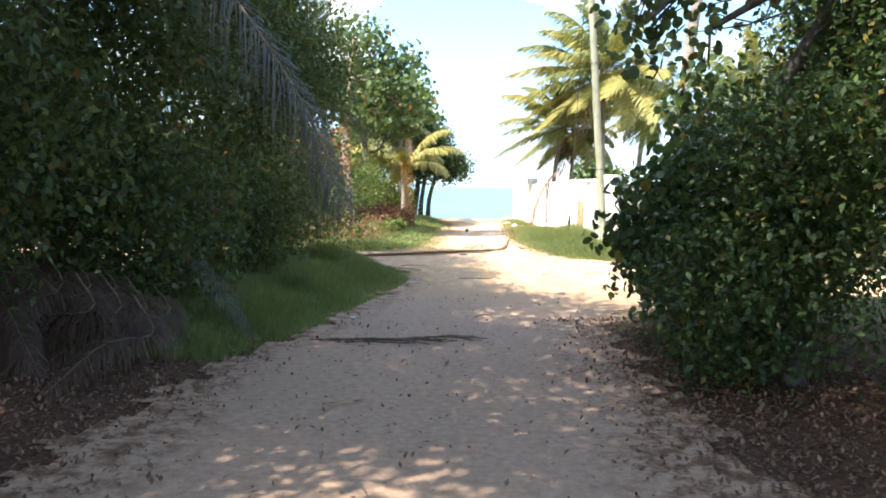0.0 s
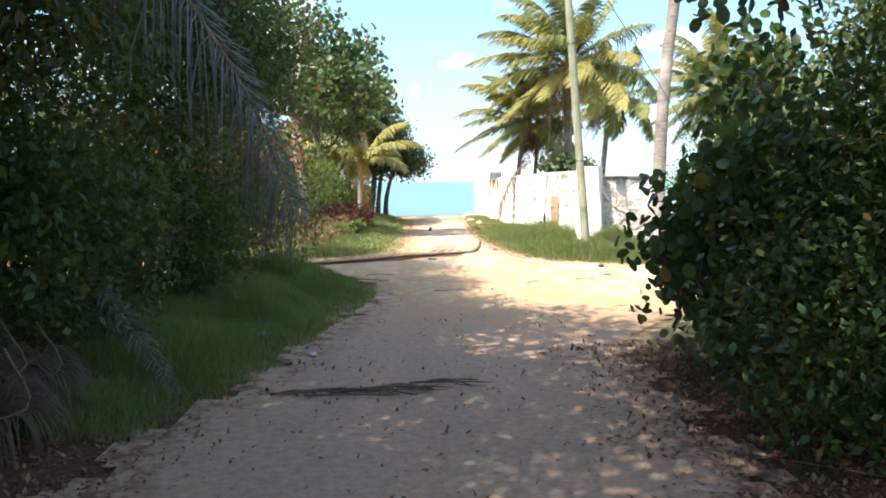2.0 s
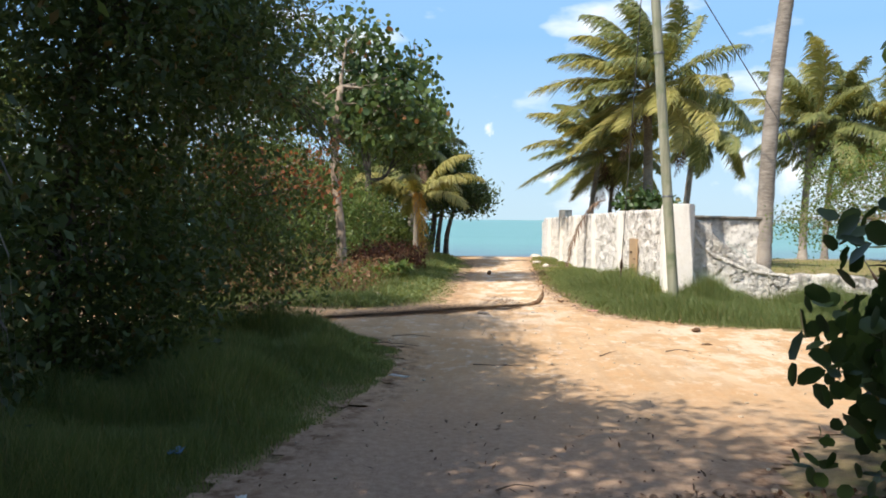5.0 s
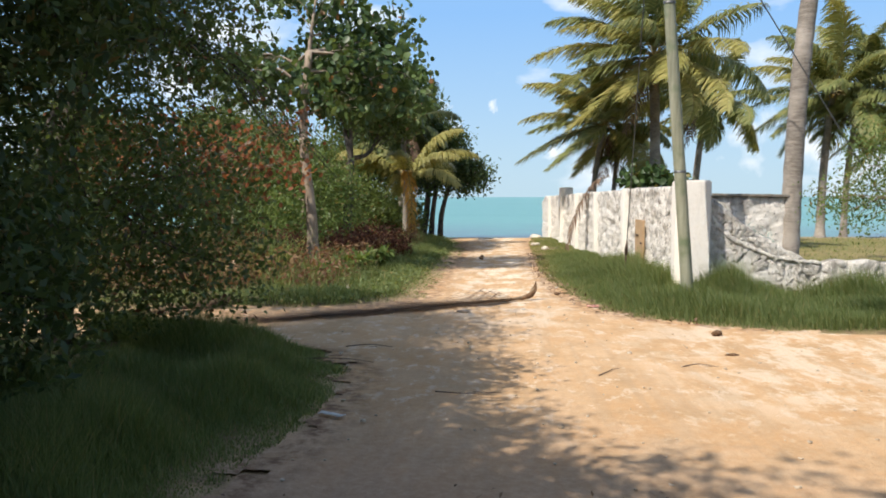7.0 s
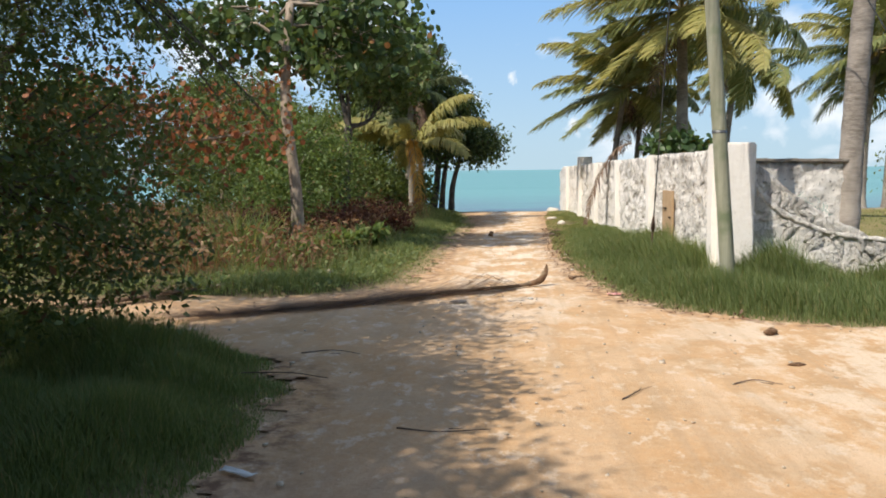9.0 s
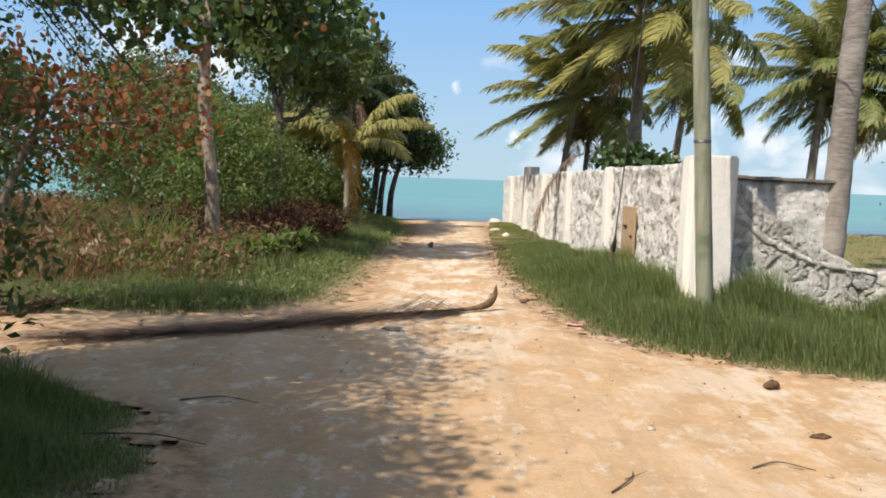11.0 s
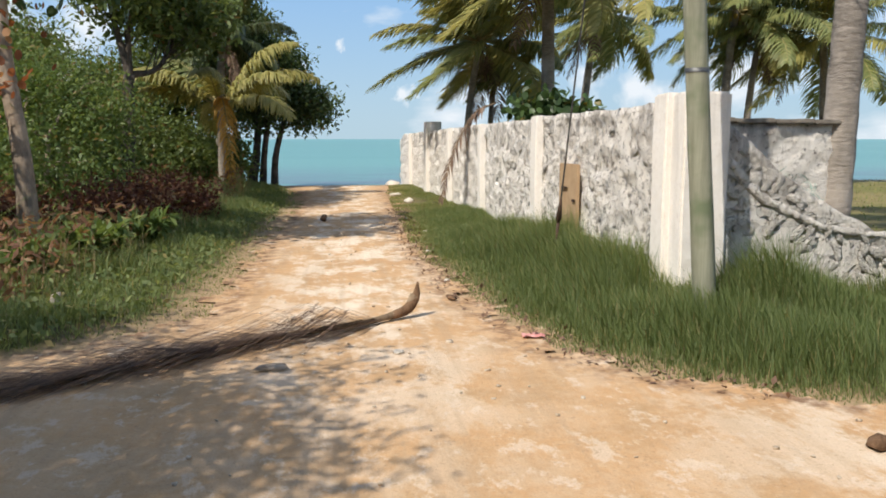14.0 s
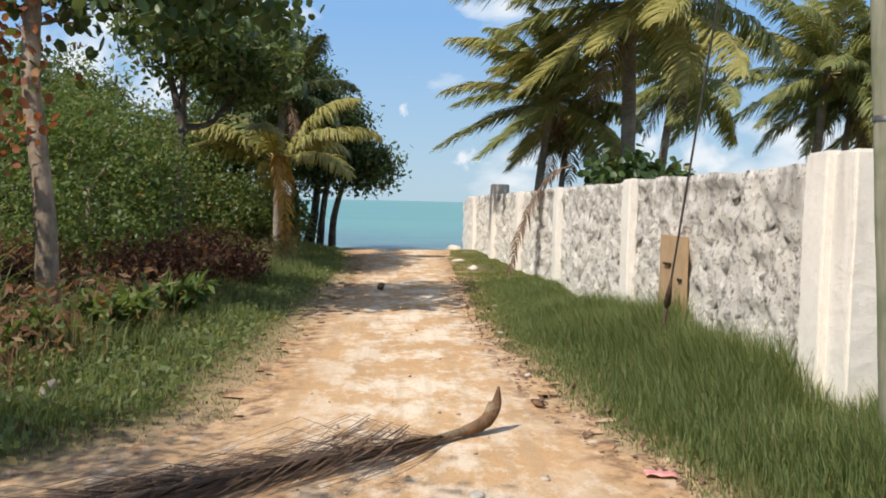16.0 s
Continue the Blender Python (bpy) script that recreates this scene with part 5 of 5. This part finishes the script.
for k in range(16):
    x0 = -1.5 + 0.1 * k
    y0 = 7.95 + 0.02 * k + rng.uniform(-0.12, 0.12)
    l = rng.uniform(0.35, 0.8)
    twig_line("fallen_twig", "dry brown twig in a line of debris across the track", [(x0, y0, 0.03), (x0 + l * 0.5, y0 + rng.uniform(-0.08, 0.08), 0.045), (x0 + l, y0 + rng.uniform(-0.12, 0.12), 0.025)], 0.011)
for pts in ([(0.42, 9.9, 0.02), (0.55, 9.98, 0.035), (0.68, 10.0, 0.02)], [(0.2, 14.6, 0.02), (0.5, 14.5, 0.03), (0.85, 14.6, 0.02)], [(2.9, 15.9, 0.02), (3.1, 16.0, 0.03), (3.3, 15.9, 0.02)], [(1.9, 15.4, 0.02), (2.05, 15.6, 0.03), (2.1, 15.75, 0.02)], [(-1.1, 16.9, 0.02), (-0.8, 17.0, 0.03), (-0.5, 16.9, 0.02)], [(-1.6, 15.9, 0.06), (-1.0, 16.0, 0.05), (-0.6, 15.9, 0.03)], [(2.0, 6.3, 0.03), (2.5, 5.9, 0.05), (3.0, 5.6, 0.03)]):
    twig_line("fallen_twig", "thin dry twig lying on the sand", pts, 0.007, side=1)


def lump(name, label, category, at, size, mat, seed, group="", points=18):
    ob = part(name, pebble_mesh(seed, size, points), M[mat])
    ob.location = (at[0], at[1], at[2] + size[2] * 0.40)
    ob.rotation_euler = (0, 0, seed * 1.3)
    return tagged(ob, label, category, group)


lump("coconut_husk", "old brown coconut husk on the sand", "coconut", (3.86, 18.0, 0), (0.21, 0.16, 0.11), "coconut", 3, "fallen coconuts", 26)
lump("coconut_husk", "dark coconut husk in the middle of the track", "coconut", (0.5, 31.3, 0), (0.26, 0.22, 0.18), "coconut", 4, "fallen coconuts", 26)
lump("coconut_husk", "flattened brown husk at the side of the sand", "coconut", (3.69, 16.62, 0), (0.26, 0.12, 0.05), "coconut", 5, "fallen coconuts", 22)
lump("stone", "flat pale stone on the track", "stone", (1.3, 20.4, 0), (0.16, 0.11, 0.045), "limestone", 6, "loose stones")
lump("stone", "large ochre stone among the weeds", "stone", (-4.85, 23.6, 0.05), (0.6, 0.5, 0.75), "ochre_stone", 7, "loose stones", 22)
lump("concrete_block", "white concrete block at the end of the wall", "block", (3.05, 47.3, -0.45), (0.9, 0.8, 0.62), "limestone", 8, "", 30)
lump("driftwood", "grey weathered log end lying in the grass", "log", (-2.06, 22.5, 0.05), (0.62, 0.13, 0.17), "deadwood", 11)
for k, (x, y, s) in enumerate(((2.2, 26.3, 0.13), (2.45, 29, 0.15), (2.3, 31.5, 0.12), (2.75, 36, 0.5), (2.55, 38.5, 0.45), (2.15, 23.7, 0.12), (2.5, 28.0, 0.1))):
    lump("stone", "pale stone at the edge of the grass", "stone", (x, y, 0), (s, s * 0.7, s * 0.35), "limestone", 20 + k, "loose stones")
lump("husk_piece", "dry brown piece of husk at the track's edge", "debris", (2.02, 22.5, 0.02), (0.3, 0.1, 0.06), "coconut", 33)
lump("husk_piece", "dry brown bark beside the fallen frond", "debris", (0.32, 20.0, 0.01), (0.32, 0.12, 0.07), "deadwood", 34)


def scrap(name, label, at, w, d, mat, seed):
    r = np.random.default_rng(seed)
    xs, ys = np.linspace(-w / 2, w / 2, 7), np.linspace(-d / 2, d / 2, 5)
    v, f = sheet(xs, ys, lambda x, y: 0.02 + 0.02 * r.uniform(0, 1, x.shape))
    ob = part(name, (v, f), M[mat])
    ob.modifiers.new("thick", "SOLIDIFY").thickness = 0.003
    ob.location, ob.rotation_euler = at, (0, 0, seed)
    return tagged(ob, label, "litter", "scraps of litter")


scrap("plastic_scrap", "crumpled faded pink plastic on the grass edge", (2.52, 20.75, 0.01), 0.2, 0.13, "pink", 3)
scrap("paper_scrap", "crumpled white paper on the sand", (-1.22, 9.55, 0.01), 0.11, 0.07, "paper", 5)
scrap("paper_scrap", "pale flat strip on the edge of the sand", (-0.64, 13.66, 0.01), 0.26, 0.06, "paper", 9)
scrap("plastic_scrap", "scrap of blue plastic in the verge grass", (-1.9, 10.2, 0.12), 0.16, 0.1, "blue", 8)
scrap("palm_leaf_scrap", "bleached dry leaf strip on the track", (-0.75, 5.35, 0.012), 0.34, 0.03, "board", 13)

# leaf litter
p = scatter(24000, 0.7, 4.8, -1, 10, lambda x, y: rng.random(len(x)) < smooth01(x + 0.5 * noise_at(x, y, 1.3, 4.0), 1.0, 2.5))
v, f = leaves(p + np.array((0, 0, 0.04)), 0.055, 0.03, 0, 0.95)
v[:, 2] = np.clip(v[:, 2], 0.02, 0.12)
stuff("leaf_litter", (v, f), "litter", "brown fallen leaves under the bushes", "leaf litter")
p = scatter(15000, -5.5, -0.8, 0.5, 9.0, lambda x, y: rng.random(len(x)) < smooth01(-x, 1.4, 2.6))
v, f = leaves(p + np.array((0, 0, 0.04)), 0.06, 0.03, 0, 0.92)
stuff("leaf_litter", (v, f), "litter", "brown fallen leaves on the verge", "leaf litter")
p = scatter(1100, -2.4, 2.2, 0, 12, lambda x, y: inside(x, y) > 0)
v, f = leaves(p + np.array((0, 0, 0.045)), 0.055, 0.03, 0, 0.97)
stuff("fallen_leaves", (v, f), "litter", "scattered small brown leaves on the track", "leaf litter")
p = scatter(2600, 1.8, 4.0, 18.8, 34, lambda x, y: (inside(x, y) > -0.3) & (inside(x, y) < 0.25))
v, f = leaves(p + np.array((0, 0, 0.045)), 0.07, 0.035, 0, 0.9)
stuff("edge_litter", (v, f), "litter", "dry leaf scraps along the grass edge", "leaf litter")
bits = []
for k in range(900):
    x, y = rng.uniform(-3, 9), rng.uniform(9, 34)
    if inside(np.array(x), np.array(y)) > 0.05:
        s = rng.uniform(0.008, 0.024) + 0.016 * (rng.random() < 0.06)
        q = unit(rng.normal(size=(8, 3))) * 0.3 * s + np.array([(a, b, c) for c in (-1, 1) for b in (-1, 1) for a in (-1, 1)]) * s * np.array((0.6, 0.45, 0.3))
        bits.append((q + np.array((x, y, 0.018)), np.array([(0, 1, 3, 2), (4, 6, 7, 5), (0, 4, 5, 1), (2, 3, 7, 6), (0, 2, 6, 4), (1, 5, 7, 3)])))
stuff("pebbles", join(bits), "pebble", "small pale pebbles scattered on the sand", "pebbles")

# rag of net in the gap of the broken wall
p = in_blob((5.65, 22.12, 1.12), (0.42, 0.14, 0.3), 240, 0.2)
tagged(part("torn_net", leaves(p, 0.13, 0.012, 0.8, 0.3), M["net"]), "torn pale green net caught in the gap of the wall", "net")

# ---------------------------------------------------------------- stones of the walls
VARIANTS = [pebble_mesh(100 + k, (1, 0.6, 0.8), 15) for k in range(8)]
for q in VARIANTS:
    c = np.array([w.co for w in q.vertices])
    set_attr(q, "weathered", c[:, 0] * 0)
    set_attr(q, "worn", c[:, 0] * 0 + 0.1)
    q.materials.append(M["rubble"])


def stone_piece(parent, m):
    ob = new("stone", VARIANTS[int(rng.integers(0, 8))])
    ob.parent = parent
    ob.matrix_parent_inverse = parent.matrix_world.inverted()
    ob.matrix_basis = m


count = 0
while count < 290:
    x, z = rng.uniform(0.1, 6.4), rng.uniform(0.05, 1.75)
    s = rng.uniform(0.10, 0.26)
    if z > top_low(x) - s * 0.35:
        continue
    stone_piece(wall_low, wall_low.matrix_world @ pose(x, -0.165, z, rng.uniform(-20, 20), rng.uniform(0, 360), 0) @ Matrix.Diagonal((s * 1.4, s * 0.36, s * 0.8, 1)))
    count += 1
for k in range(290):
    s = rng.uniform(0.4, 12)
    if 2.75 < s < 3.75:
        continue
    r = rng.uniform(0.07, 0.2)
    stone_piece(wall_main, pose(*on_main(s, 0.145, rng.uniform(0.15, 1.9)), rng.uniform(-20, 20), rng.uniform(0, 360), turn_main) @ Matrix.Diagonal((r * 1.3, r * 0.5, r * 0.8, 1)))
